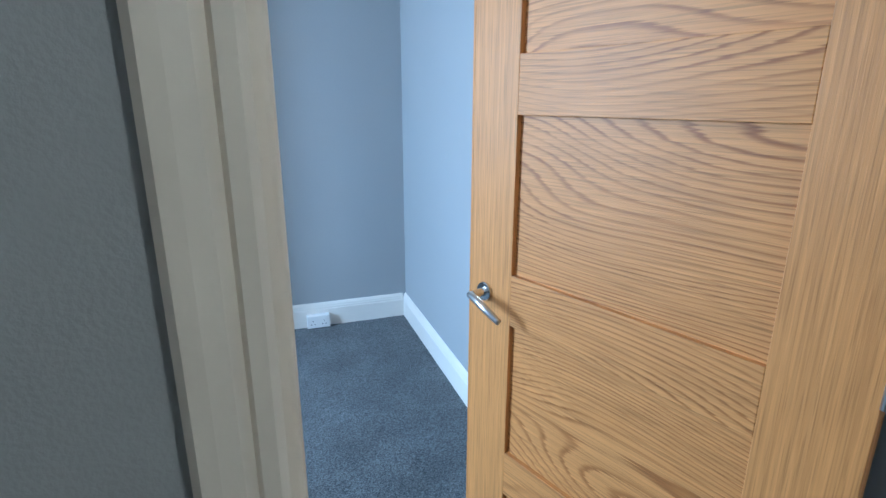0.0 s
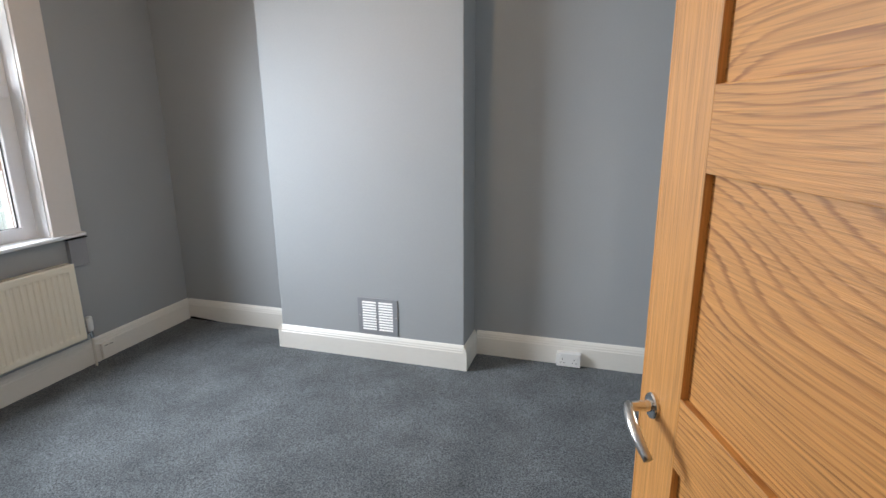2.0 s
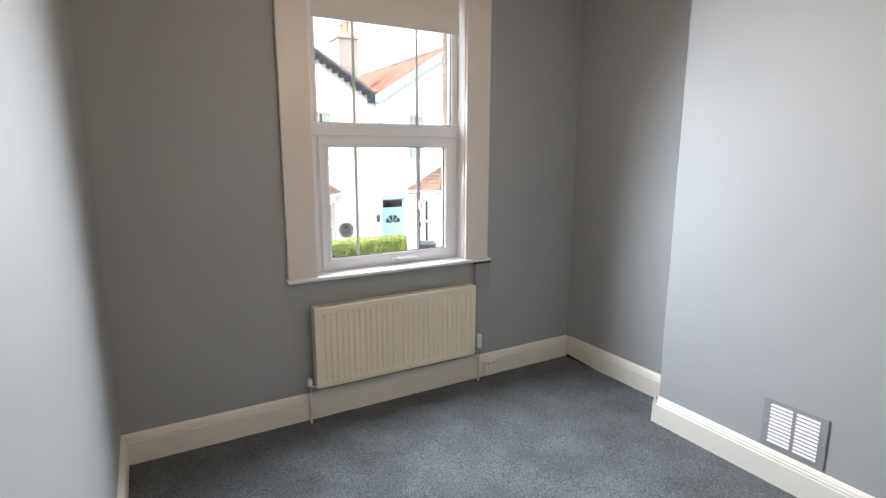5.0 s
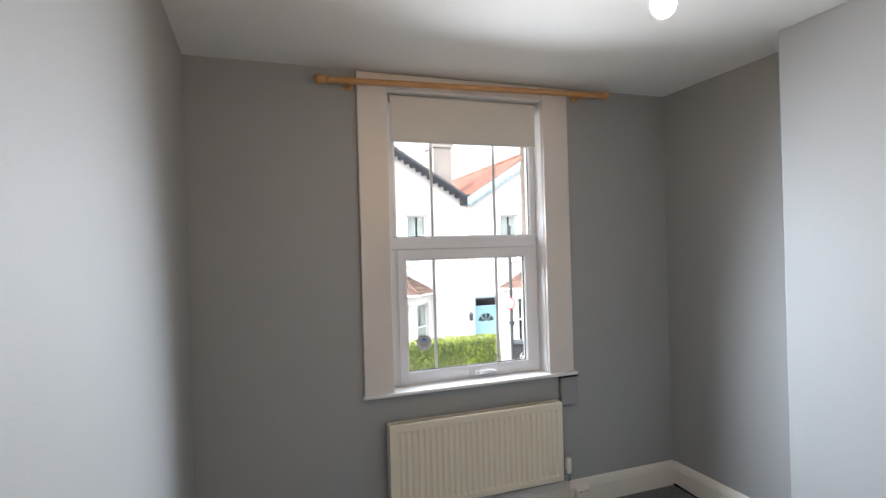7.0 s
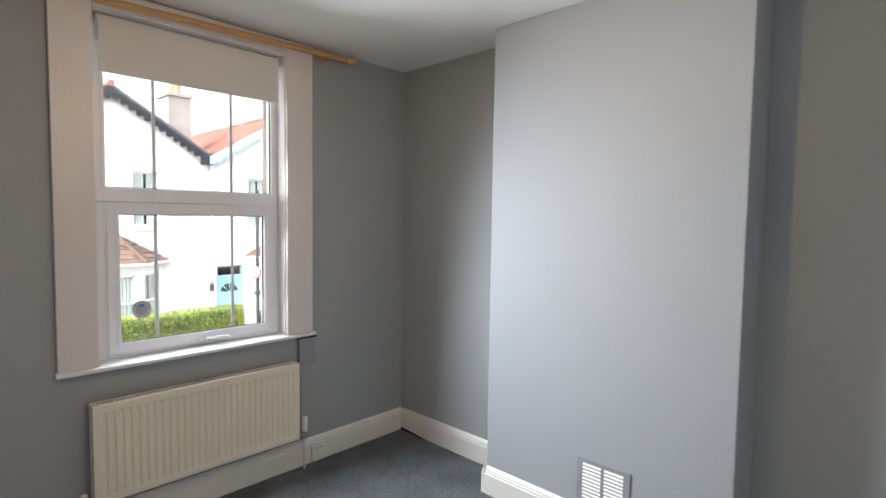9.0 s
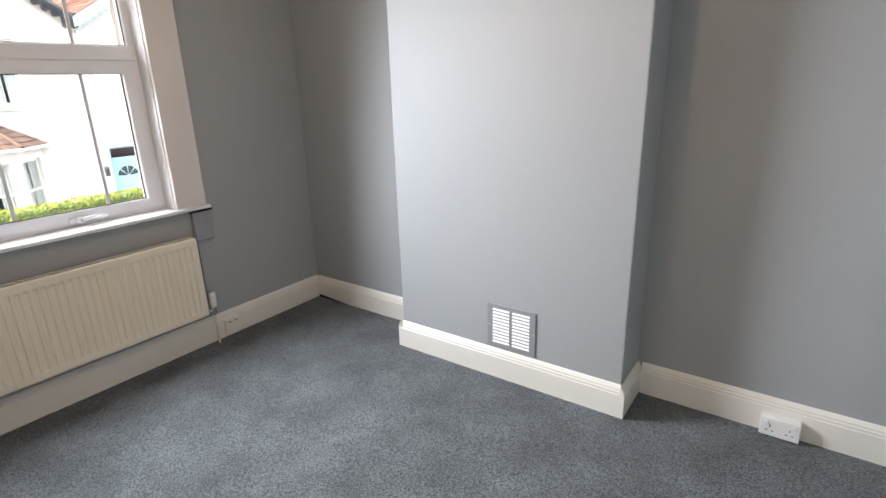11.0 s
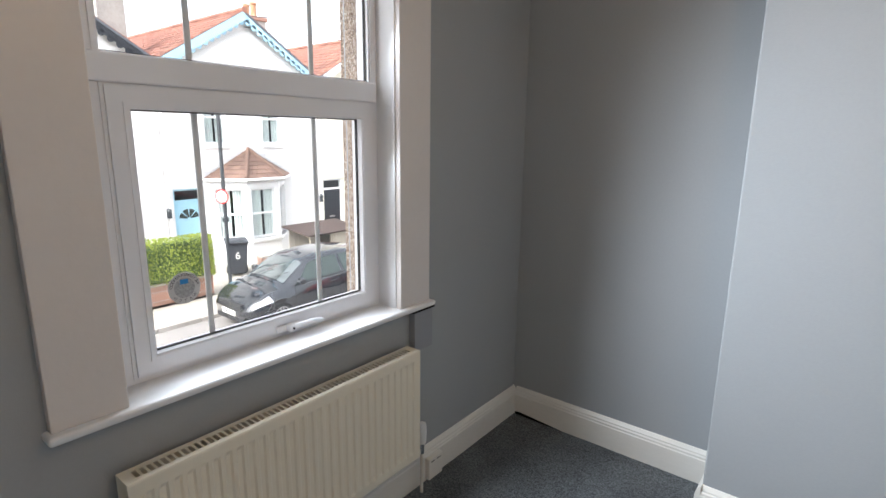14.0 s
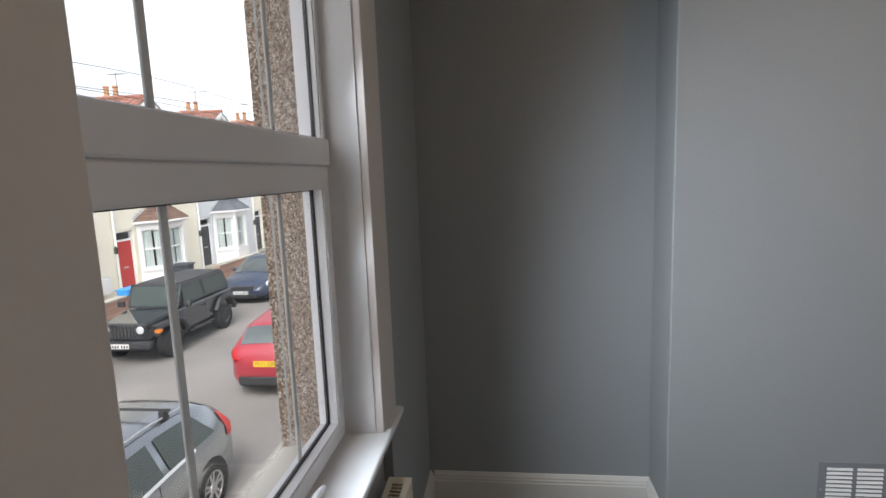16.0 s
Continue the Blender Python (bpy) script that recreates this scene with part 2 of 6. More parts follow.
def oak_mat(name, along):
    """Oak with cathedral grain; along: the axis that the grain runs on."""
    m = bpy.data.materials.new(name)
    m.use_nodes = True
    n, l = m.node_tree.nodes, m.node_tree.links
    b = n["Principled BSDF"]
    b.inputs["Roughness"].default_value, b.inputs["Specular IOR Level"].default_value = 0.46, 0.35
    co, info = n.new("ShaderNodeTexCoord"), n.new("ShaderNodeObjectInfo")
    shift = n.new("ShaderNodeVectorMath")
    shift.operation = "MULTIPLY_ADD"
    l.new(info.outputs["Random"], shift.inputs[0])
    shift.inputs[1].default_value = (37.0, 19.0, 53.0)
    l.new(co.outputs["Object"], shift.inputs[2])

    def noise_at(s, detail, dist=0.0):
        mp, t = n.new("ShaderNodeMapping"), n.new("ShaderNodeTexNoise")
        mp.inputs["Scale"].default_value = s
        t.inputs["Scale"].default_value, t.inputs["Detail"].default_value, t.inputs["Distortion"].default_value = 1, detail, dist
        l.new(shift.outputs[0], mp.inputs["Vector"])
        l.new(mp.outputs[0], t.inputs["Vector"])
        return t.outputs["Fac"]

    def run(a, c):
        return (a, c, c) if along == "x" else (c, c, a)

    bend = noise_at(run(0.95, 4.0) if along == "x" else run(0.10, 4.0), 0.6, 0.0)
    sep, lines, rings = n.new("ShaderNodeSeparateXYZ"), n.new("ShaderNodeMath"), n.new("ShaderNodeMath")
    l.new(shift.outputs[0], sep.inputs[0])
    lines.operation, lines.inputs[1].default_value = "MULTIPLY", 66.0 if along == "x" else 60.0
    l.new(sep.outputs["Z" if along == "x" else "X"], lines.inputs[0])
    rings.operation, rings.inputs[1].default_value = "MULTIPLY_ADD", 27.0 if along == "x" else 12.0
    l.new(bend, rings.inputs[0])
    l.new(lines.outputs[0], rings.inputs[2])
    fibre = noise_at(run(4.5, 230.0), 4)
    pores = noise_at(run(16.0, 800.0), 3)
    patchy = noise_at(run(1.6, 14.0), 3)
    rag = n.new("ShaderNodeMath")
    rag.operation, rag.inputs[1].default_value = "MULTIPLY", 0.55
    l.new(fibre, rag.inputs[0])
    k = n.new("ShaderNodeMath")
    k.operation = "ADD"
    l.new(rings.outputs[0], k.inputs[0])
    l.new(rag.outputs[0], k.inputs[1])
    fr = n.new("ShaderNodeMath")
    fr.operation = "FRACT"
    l.new(k.outputs[0], fr.inputs[0])
    ramp = n.new("ShaderNodeValToRGB")
    e = ramp.color_ramp.elements
    late = (0.285, 0.108, 0.025, 1) if along == "x" else (0.50, 0.232, 0.064, 1)
    early = (0.56, 0.265, 0.076, 1)
    e[0].position, e[0].color = 0.0, early
    e[1].position, e[1].color = 0.50, (0.54, 0.252, 0.07, 1)
    for pos, col in ((0.70, late), (0.78, late), (0.90, early)):
        q = e.new(pos)
        q.color = col
    l.new(fr.outputs[0], ramp.inputs[0])
    # the late wood comes and goes along the board
    amount = n.new("ShaderNodeMapRange")
    amount.inputs["From Min"].default_value, amount.inputs["From Max"].default_value = 0.36, 0.62
    amount.inputs["To Min"].default_value, amount.inputs["To Max"].default_value = 0.35, 1.0
    l.new(patchy, amount.inputs["Value"])
    grain_mix = n.new("ShaderNodeMix")
    grain_mix.data_type = "RGBA"
    grain_mix.inputs["A"].default_value = (0.53, 0.246, 0.068, 1)
    l.new(amount.outputs[0], grain_mix.inputs["Factor"])
    l.new(ramp.outputs[0], grain_mix.inputs["B"])
    mix = n.new("ShaderNodeMix")
    mix.data_type, mix.blend_type = "RGBA", "MULTIPLY"
    mix.inputs["Factor"].default_value = 1
    mr = n.new("ShaderNodeMapRange")
    mr.inputs["From Min"].default_value, mr.inputs["From Max"].default_value = 0.3, 0.7
    mr.inputs["To Min"].default_value, mr.inputs["To Max"].default_value = 0.84, 1.14
    l.new(fibre, mr.inputs["Value"])
    l.new(grain_mix.outputs["Result"], mix.inputs["A"])
    l.new(mr.outputs[0], mix.inputs["B"])
    # open pores: short dark ticks along the grain
    ticks, tick_mix = n.new("ShaderNodeMapRange"), n.new("ShaderNodeMix")
    ticks.inputs["From Min"].default_value, ticks.inputs["From Max"].default_value = 0.52, 0.68
    ticks.inputs["To Min"].default_value, ticks.inputs["To Max"].default_value = 1.0, 0.74
    l.new(noise_at(run(7.0, 330.0), 2), ticks.inputs["Value"])
    tick_mix.data_type, tick_mix.blend_type = "RGBA", "MULTIPLY"
    tick_mix.inputs["Factor"].default_value = 1
    l.new(mix.outputs["Result"], tick_mix.inputs["A"])
    l.new(ticks.outputs[0], tick_mix.inputs["B"])
    l.new(tick_mix.outputs["Result"], b.inputs["Base Color"])
    bp = n.new("ShaderNodeBump")
    bp.inputs["Strength"].default_value, bp.inputs["Distance"].default_value = 0.25, 0.002
    l.new(pores, bp.inputs["Height"])
    l.new(bp.outputs[0], b.inputs["Normal"])
    return m


def carpet_mat():
    m = mat("carpet_pile", (0.039, 0.0435, 0.0465), 0.95, grain=1.0, scale=150, tint=(0.178, 0.191, 0.199), spec=0.05, blotch=0.24, blotch_scale=4.0)
    n, l = m.node_tree.nodes, m.node_tree.links
    b = n["Principled BSDF"]
    b.inputs["Sheen Weight"].default_value, b.inputs["Sheen Roughness"].default_value = 0.16, 0.5
    co = n.new("ShaderNodeTexCoord")
    t1, t2, t3 = n.new("ShaderNodeTexNoise"), n.new("ShaderNodeTexNoise"), n.new("ShaderNodeTexVoronoi")
    t1.inputs["Scale"].default_value, t1.inputs["Detail"].default_value = 130, 4
    t2.inputs["Scale"].default_value, t2.inputs["Detail"].default_value, t2.inputs["Distortion"].default_value = 16, 5, 1.2
    t3.inputs["Scale"].default_value = 190
    for t in (t1, t2, t3):
        l.new(co.outputs["Object"], t.inputs["Vector"])
    add, add2 = n.new("ShaderNodeMath"), n.new("ShaderNodeMath")
    add.operation = add2.operation = "MULTIPLY_ADD"
    l.new(t2.outputs["Fac"], add.inputs[0])
    add.inputs[1].default_value = 1.3
    l.new(t1.outputs["Fac"], add.inputs[2])
    l.new(t3.outputs["Distance"], add2.inputs[0])
    add2.inputs[1].default_value = -0.6
    l.new(add.outputs[0], add2.inputs[2])
    bp = n.new("ShaderNodeBump")
    bp.inputs["Strength"].default_value, bp.inputs["Distance"].default_value = 0.75, 0.005
    l.new(add2.outputs[0], bp.inputs["Height"])
    l.new(bp.outputs[0], b.inputs["Normal"])
    return m


def pebble_mat():
    m = mat("pebbledash", (0.36, 0.31, 0.26), 0.85, bump=0)
    n, l = m.node_tree.nodes, m.node_tree.links
    b = n["Principled BSDF"]
    co, v = n.new("ShaderNodeTexCoord"), n.new("ShaderNodeTexVoronoi")
    v.inputs["Scale"].default_value = 185
    l.new(co.outputs["Object"], v.inputs["Vector"])
    sep, ramp = n.new("ShaderNodeSeparateColor"), n.new("ShaderNodeValToRGB")
    l.new(v.outputs["Color"], sep.inputs[0])
    e = ramp.color_ramp.elements
    e[0].color, e[1].color = (0.11, 0.085, 0.065, 1), (0.70, 0.65, 0.58, 1)
    for pos, col in ((0.3, (0.25, 0.165, 0.115, 1)), (0.5, (0.37, 0.29, 0.23, 1)), (0.75, (0.45, 0.34, 0.26, 1))):
        e.new(pos).color = col
    l.new(sep.outputs[0], ramp.inputs[0])
    l.new(ramp.outputs[0], b.inputs["Base Color"])
    bp = n.new("ShaderNodeBump")
    bp.invert = True
    bp.inputs["Strength"].default_value, bp.inputs["Distance"].default_value = 1.0, 0.008
    l.new(v.outputs["Distance"], bp.inputs["Height"])
    l.new(bp.outputs[0], b.inputs["Normal"])
    return m


def brick_mat():
    m = mat("red_brick", (0.3, 0.13, 0.08), 0.85)
    n, l = m.node_tree.nodes, m.node_tree.links
    b = n["Principled BSDF"]
    co, mp, t = n.new("ShaderNodeTexCoord"), n.new("ShaderNodeMapping"), n.new("ShaderNodeTexBrick")
    mp.inputs["Rotation"].default_value = (radians(90), 0, radians(90))
    t.inputs["Scale"].default_value = 1.0
    t.inputs["Brick Width"].default_value, t.inputs["Row Height"].default_value, t.inputs["Mortar Size"].default_value = 0.225, 0.075, 0.008
    t.inputs["Color1"].default_value, t.inputs["Color2"].default_value, t.inputs["Mortar"].default_value = (0.38, 0.215, 0.16, 1), (0.29, 0.18, 0.14, 1), (0.42, 0.38, 0.34, 1)
    l.new(co.outputs["Object"], mp.inputs["Vector"])
    l.new(mp.outputs[0], t.inputs["Vector"])
    l.new(t.outputs["Color"], b.inputs["Base Color"])
    bp = n.new("ShaderNodeBump")
    bp.invert = True
    bp.inputs["Distance"].default_value = 0.01
    l.new(t.outputs["Fac"], bp.inputs["Height"])
    l.new(bp.outputs[0], b.inputs["Normal"])
    return m


def glow_mat(name, colour, strength):
    m = bpy.data.materials.new(name)
    m.use_nodes = True
    b = m.node_tree.nodes["Principled BSDF"]
    b.inputs["Emission Color"].default_value, b.inputs["Emission Strength"].default_value = (*colour, 1), strength
    return m


PAINT = mat("grey_emulsion", (0.352, 0.366, 0.371), 0.62, grain=0.08, scale=90, bump=0.12, bump_scale=320, blotch=0.025, blotch_scale=1.1, spec=0.4)
CEILING = mat("white_ceiling_paint", (0.82, 0.82, 0.80), 0.8, grain=0.06, scale=60, bump=0.08, bump_scale=240, blotch=0.02)
GLOSS = mat("white_gloss_paint", (0.77, 0.77, 0.775), 0.36, grain=0.05, scale=40, bump=0.04, bump_scale=60, blotch=0.02)
SKIRT = mat("cream_satin_paint", (0.76, 0.73, 0.67), 0.33, grain=0.10, scale=25, bump=0.05, bump_scale=50, blotch=0.04, stretch=(1, 1, 4))
JAMB = mat("cream_jamb_paint", (0.72, 0.66, 0.56), 0.35, grain=0.06, scale=30, bump=0.05, bump_scale=50, blotch=0.03)
# white surround paint with the bulb's warm cast put into its colour
SURROUND_WARMLIT = mat("warm_lit_white_paint", (0.71, 0.665, 0.63), 0.38, grain=0.06, scale=40, bump=0.05, bump_scale=60, blotch=0.03)
UPVC = mat("white_upvc", (0.80, 0.81, 0.84), 0.28, grain=0.03, scale=20, blotch=0.015)
GASKET = mat("black_rubber", (0.02, 0.02, 0.022), 0.6, grain=0.2)
BAR = mat("grey_glazing_bar", (0.60, 0.61, 0.61), 0.4, grain=0.05)
RAD = mat("cream_radiator_enamel", (0.78, 0.715, 0.58), 0.3, grain=0.05, scale=30, blotch=0.03)
# near-black; on slots, gaps and the keyhole it puts their shade into colour
DARK = mat("dark_recess", (0.012, 0.012, 0.012), 0.9, grain=0.3)
WHITEPLASTIC = mat("white_plastic", (0.75, 0.74, 0.72), 0.35, grain=0.04)
CHROME = mat("chrome", (0.72, 0.71, 0.70), 0.12, metal=1.0, grain=0.05, scale=60)
STEEL = mat("satin_nickel", (0.56, 0.54, 0.52), 0.28, metal=1.0, grain=0.06, scale=80)
VENTGREY = mat("grey_painted_metal", (0.28, 0.285, 0.298), 0.4, grain=0.06, scale=60, blotch=0.04)
SLOT = mat("bright_metal_louvre", (0.88, 0.87, 0.85), 0.3, grain=0.06)
POLEWOOD = mat("pine_pole_varnish", (0.55, 0.31, 0.13), 0.35, grain=0.7, scale=14, tint=(0.38, 0.19, 0.07), stretch=(8, 0.6, 8))
FABRIC = mat("blind_fabric", (0.70, 0.68, 0.64), 0.85, grain=0.1, scale=400, bump=0.1, blotch=0.015)
OAKX, OAKZ = oak_mat("oak_across", "x"), oak_mat("oak_upright", "z")
CARPET, PEBBLE, BRICK = carpet_mat(), pebble_mat(), brick_mat()
GLASS = glass_mat("window_glass")
PIPE = mat("painted_copper_pipe", (0.66, 0.62, 0.54), 0.35, grain=0.1)
BULBGLOW = glow_mat("warm_bulb", (1.0, 0.60, 0.26), BULB)
# glow of the added landing light, whiter and stronger than the room's bulb
LANDINGFILL = glow_mat("landing_fill_glow", (1.0, 0.80, 0.58), 80.0)

# ---- the room: a bedroom, window on the west wall (x = 0), chimney breast on the north wall (y = 0) ----
W, S, H = 3.588, -2.99, 2.662
OY0, OY1, OZ0, OZ1 = -1.957, -0.964, 0.862, 2.566
BX0, BX1, BY = 1.053, 2.351, -0.264
DX0, DX1, DH = 2.700, 3.545, 2.06


def structure(ob, label, category):
    return tagged(ob, label, category, kind="structure")


structure(part("floor", box((-0.05, -4.9, -0.25), (4.6, 0.3, -0.012)), DARK), "timber floor under the carpet", "floor")
# fitted carpet, a little uneven
bm = bmesh.new()
nx, ny = 120, 150
grid = [[bm.verts.new((x, y, 0.0016 * noise.noise((x * 7, y * 7, 0)) + 0.001 * noise.noise((x * 25, y * 25, 3)) - 0.002)) for y in np.linspace(-4.8, 0.0, ny)] for x in np.linspace(0.0, 4.4, nx)]
for i in range(nx - 1):
    for j in range(ny - 1):
        bm.faces.new((grid[i][j], grid[i + 1][j], grid[i + 1][j + 1], grid[i][j + 1]))
structure(part("carpet", bm, CARPET, smooth=True), "dark blue-grey cut pile fitted carpet with brushed marks", "carpet")
structure(part("ceiling", box((0.0, S, H), (W, 0.0, H + 0.12)), CEILING), "plain white painted ceiling", "ceiling")
m_west = plane_to_world((0, 0, 0), (0, 1, 0), (0, 0, 1))
structure(part("wall_west", pierced(S - 0.12, 0.25, -0.25, H + 0.12, 0.27, [(OY0, OY1, 0.74, OZ1)], m_west), PAINT), "grey painted wall with the window", "wall")
structure(part("wall_under_window", box((-0.15, OY0, 0.74), (0.0, OY1, 0.842)), PAINT), "grey painted wall under the window board", "wall")
structure(part("wall_north", box((0.0, 0.0, -0.25), (W + 0.12, 0.25, H + 0.12)), PAINT), "grey painted wall of the alcoves", "wall")
structure(part("chimney_breast", box((BX0, BY, -0.05), (BX1, 0.0, H), 0.006), PAINT), "pale grey painted chimney breast between two alcoves", "chimney breast")
structure(part("wall_east", box((W, S - 0.12, -0.25), (W + 0.12, 0.0, H + 0.12)), PAINT), "grey painted side wall behind the door", "wall")
m_south = plane_to_world((0, S, 0), (-1, 0, 0), (0, 0, 1))
structure(part("wall_south", pierced(-W, 0.0, -0.25, H + 0.12, 0.12, [(-DX1, -DX0, -0.3, DH)], m_south), PAINT), "grey painted wall with the doorway", "wall")
# landing behind the doorway
structure(part("wall_landing_south", box((1.4, -4.92, -0.25), (4.5, -4.8, H + 0.12)), PAINT), "plain grey landing wall", "wall")
structure(part("wall_landing_west", box((1.4, -4.8, -0.25), (1.52, S - 0.12, H + 0.12)), PAINT), "plain grey landing wall", "wall")
structure(part("wall_landing_east", box((4.4, -4.8, -0.25), (4.52, S - 0.12, H + 0.12)), PAINT), "plain grey landing wall", "wall")
structure(part("wall_landing_north", box((3.72, S - 0.12, -0.25), (4.4, S, H + 0.12)), PAINT), "plain grey landing wall", "wall")
structure(part("ceiling_landing", box((1.52, -4.8, H), (4.4, S - 0.12, H + 0.12)), CEILING), "white landing ceiling", "ceiling")

# skirting: tall board with stepped moulding along the top
SK = [(0, 0), (0.022, 0), (0.022, 0.128), (0.019, 0.132), (0.019, 0.142), (0.015, 0.148), (0.0145, 0.155), (0.009, 0.163), (0.004, 0.170), (0, 0.172)]


def skirting(a, b, out):
    return structure(part("baseboard", extrude(SK, a, b, out), SKIRT), "cream-white moulded timber skirting board", "skirting board")


skirting((0, S, -0.012), (0, 0, -0.012), (1, 0, 0))
skirting((0.022, 0, -0.012), (BX0, 0, -0.012), (0, -1, 0))
skirting((BX0, 0, -0.012), (BX0, BY - 0.022, -0.012), (-1, 0, 0))
skirting((BX0, BY, -0.012), (BX1, BY, -0.012), (0, -1, 0))
skirting((BX1, BY - 0.022, -0.012), (BX1, 0, -0.012), (1, 0, 0))
skirting((BX1 + 0.022, 0, -0.012), (W - 0.022, 0, -0.012), (0, -1, 0))
skirting((W, 0, -0.012), (W, S, -0.012), (-1, 0, 0))
skirting((DX0 - 0.07, S, -0.012), (0.022, S, -0.012), (0, 1, 0))

# flat dark wedge before the board, the gap's shade given as colour
bm = bmesh.new()
wedge = [bm.verts.new(p) for p in ((0.028, -0.0235, -0.003), (0.34, -0.0235, -0.003), (0.20, -0.0235, 0.008), (0.06, -0.0235, 0.017), (0.028, -0.0235, 0.014))]
bmesh.ops.solidify(bm, geom=[bm.faces.new(wedge)], thickness=0.0015)
structure(part("trim_gap", bm, DARK), "dark wedge standing for the gap's shade under the corner skirting board", "gap")

# door lining and architraves of the doorway
frame_thing = thing("door_frame_1", "cream painted door lining with moulded architraves", "door frame", (DX0, S, 0), kind="structure")
part("lining", box((DX0 - 0.022, S - 0.122, 0), (DX0 + 0.005, S + 0.002, DH), 0.002), JAMB, frame_thing)
part("lining", box((DX1 - 0.012, S - 0.122, 0), (DX1 + 0.02, S + 0.002, DH), 0.002), JAMB, frame_thing)
part("lining", box((DX0, S - 0.122, DH - 0.03), (DX1, S + 0.002, DH + 0.004), 0.002), JAMB, frame_thing)
part("door_stop", box((DX0, S - 0.095, 0), (DX0 + 0.016, S - 0.05, DH - 0.03), 0.005, seg=3), JAMB, frame_thing)
part("door_stop", box((DX1 - 0.024, S - 0.09, 0), (DX1 - 0.012, S - 0.045, DH - 0.03), 0.003), JAMB, frame_thing)
AR = [(0, 0), (0.012, 0), (0.016, 0.006), (0.016, 0.018), (0.012, 0.022), (0.018, 0.03), (0.02, 0.045), (0.02, 0.058), (0.014, 0.065), (0, 0.068)]
for y, out in ((S - 0.12, (0, -1, 0)), (S, (0, 1, 0))):
    part("architrave", extrude([(u, v * 0.70) for u, v in AR] if y < S else [(u * 2.0, v) for u, v in AR], (DX0 + (0.006 if y < S else 0.019), y, 0), (DX0 + (0.006 if y < S else 0.019), y, DH + 0.06), out, up=(-1, 0, 0)), JAMB, frame_thing)
    if y < S:
        part("architrave", extrude(AR, (DX1 - 0.006, y, 0), (DX1 - 0.006, y, DH + 0.06), out, up=(1, 0, 0)), JAMB, frame_thing)
    part("architrave", extrude(AR, (DX0 - 0.062, y, DH - 0.006), (min(DX1 + 0.062, W - 0.002) if y == S else DX1 + 0.062, y, DH - 0.006), out), JAMB, frame_thing)

# ---- the oak door: four recessed panels, open into the room ----
HINGE, FREE, DT, TOP = Vector((3.51, -2.953)), Vector((3.221, -2.100)), 0.040, 2.03
LEN = (FREE - HINGE).length
STL, STR = 0.160, 0.152
door = thing("door", "open oak door with four recessed panels", "door", (0, 0, 0))
# built along +x from the hinge, face towards +y
part("stile", box((0, -DT, 0.008), (STR, 0, TOP), 0.0015), OAKZ, door)
part("stile", box((LEN - STL, -DT, 0.008), (LEN - 0.008, 0, TOP), 0.0015), OAKZ, door)
part("edge_lipping", box((LEN - 0.008, -DT, 0.008), (LEN, 0, TOP), 0.0015), OAKZ, door)
RAILS = [(0.008, 0.200), (0.396, 0.531), (0.914, 1.050), (1.440, 1.573), (1.900, TOP)]
for a, b in RAILS:
    part("rail", box((STR, -DT, a), (LEN - STL, 0, b), 0.0012), OAKX, door)
for (a, b), (c, d) in zip(RAILS, RAILS[1:]):
    part("panel", box((STR, -DT + 0.012, b), (LEN - STL, -0.013, c)), OAKX, door)
hx, hz = LEN - 0.066, 0.982
for side in (1, -1):
    y0 = 0 if side > 0 else -DT
    h = part("handle", lathe([(0.026, 0), (0.026, 0.006), (0.024, 0.009), (0.012, 0.0095), (0.0105, 0.02), (0.0095, 0.045)], Matrix.Translation((hx, y0, hz)) @ Matrix.Rotation(radians(-90 * side), 4, "X"), 24), CHROME, door, "polished chrome rose handle", smooth=False)
    pts, rad = [], []
    for i in range(15):
        s = i / 14
        pts.append((hx + 0.010 - 0.122 * s, y0 + side * (0.047 + 0.014 * math.sin(s * 2.6)), hz - 0.002 + 0.004 * math.sin(s * 3.1) - 0.008 * s - 0.030 * s * s))
        rad.append(0.0075 + 0.003 * math.sin(s * 2.6 + 0.3))
    part("lever", tube(pts, rad, seg=12), STEEL, h, "curved satin nickel lever", smooth=True)
for z in (0.22, 1.05, 1.80):
    part("hinge", rod((-0.004, -0.0, z), (-0.004, -0.0, z + 0.09), 0.006), STEEL, door)
ang = math.degrees(math.atan2((FREE - HINGE).y, (FREE - HINGE).x))
put(door, pose(HINGE.x, HINGE.y, -0.004, 0, 0, ang))

# ---- window ----
win = thing("window_1", "white plastic sash-style window with slim glazing bars", "window", (0, -1.46, OZ0), kind="structure")
# painted reveal lining and surround
part("reveal_lining", box((-0.17, OY0 - 0.012, OZ0), (0.004, OY0 + 0.004, OZ1)), GLOSS, win)
part("reveal_lining", box((-0.17, OY1 - 0.004, OZ0), (0.004, OY1 + 0.012, OZ1)), GLOSS, win)
part("reveal_lining", box((-0.17, OY0, OZ1 - 0.004), (0.004, OY1, OZ1 + 0.012)), GLOSS, win)
part("surround_board", box((0, -2.124, 0.862), (0.028, OY0 - 0.001, 2.648), 0.003), SURROUND_WARMLIT, win, "wide flat white gloss surround board")
part("surround_board", box((0, OY1 + 0.001, 0.862), (0.028, -0.788, 2.648), 0.003), SURROUND_WARMLIT, win, "wide flat white gloss surround board")
part("surround_board", box((0, OY0 - 0.001, OZ1 + 0.002), (0.026, OY1 + 0.001, 2.648), 0.003), SURROUND_WARMLIT, win)
part("window_sill", box((-0.17, -2.136, 0.840), (0.052, -0.772, 0.863), 0.009, seg=4), GLOSS, win, "white gloss window board with rounded nose")
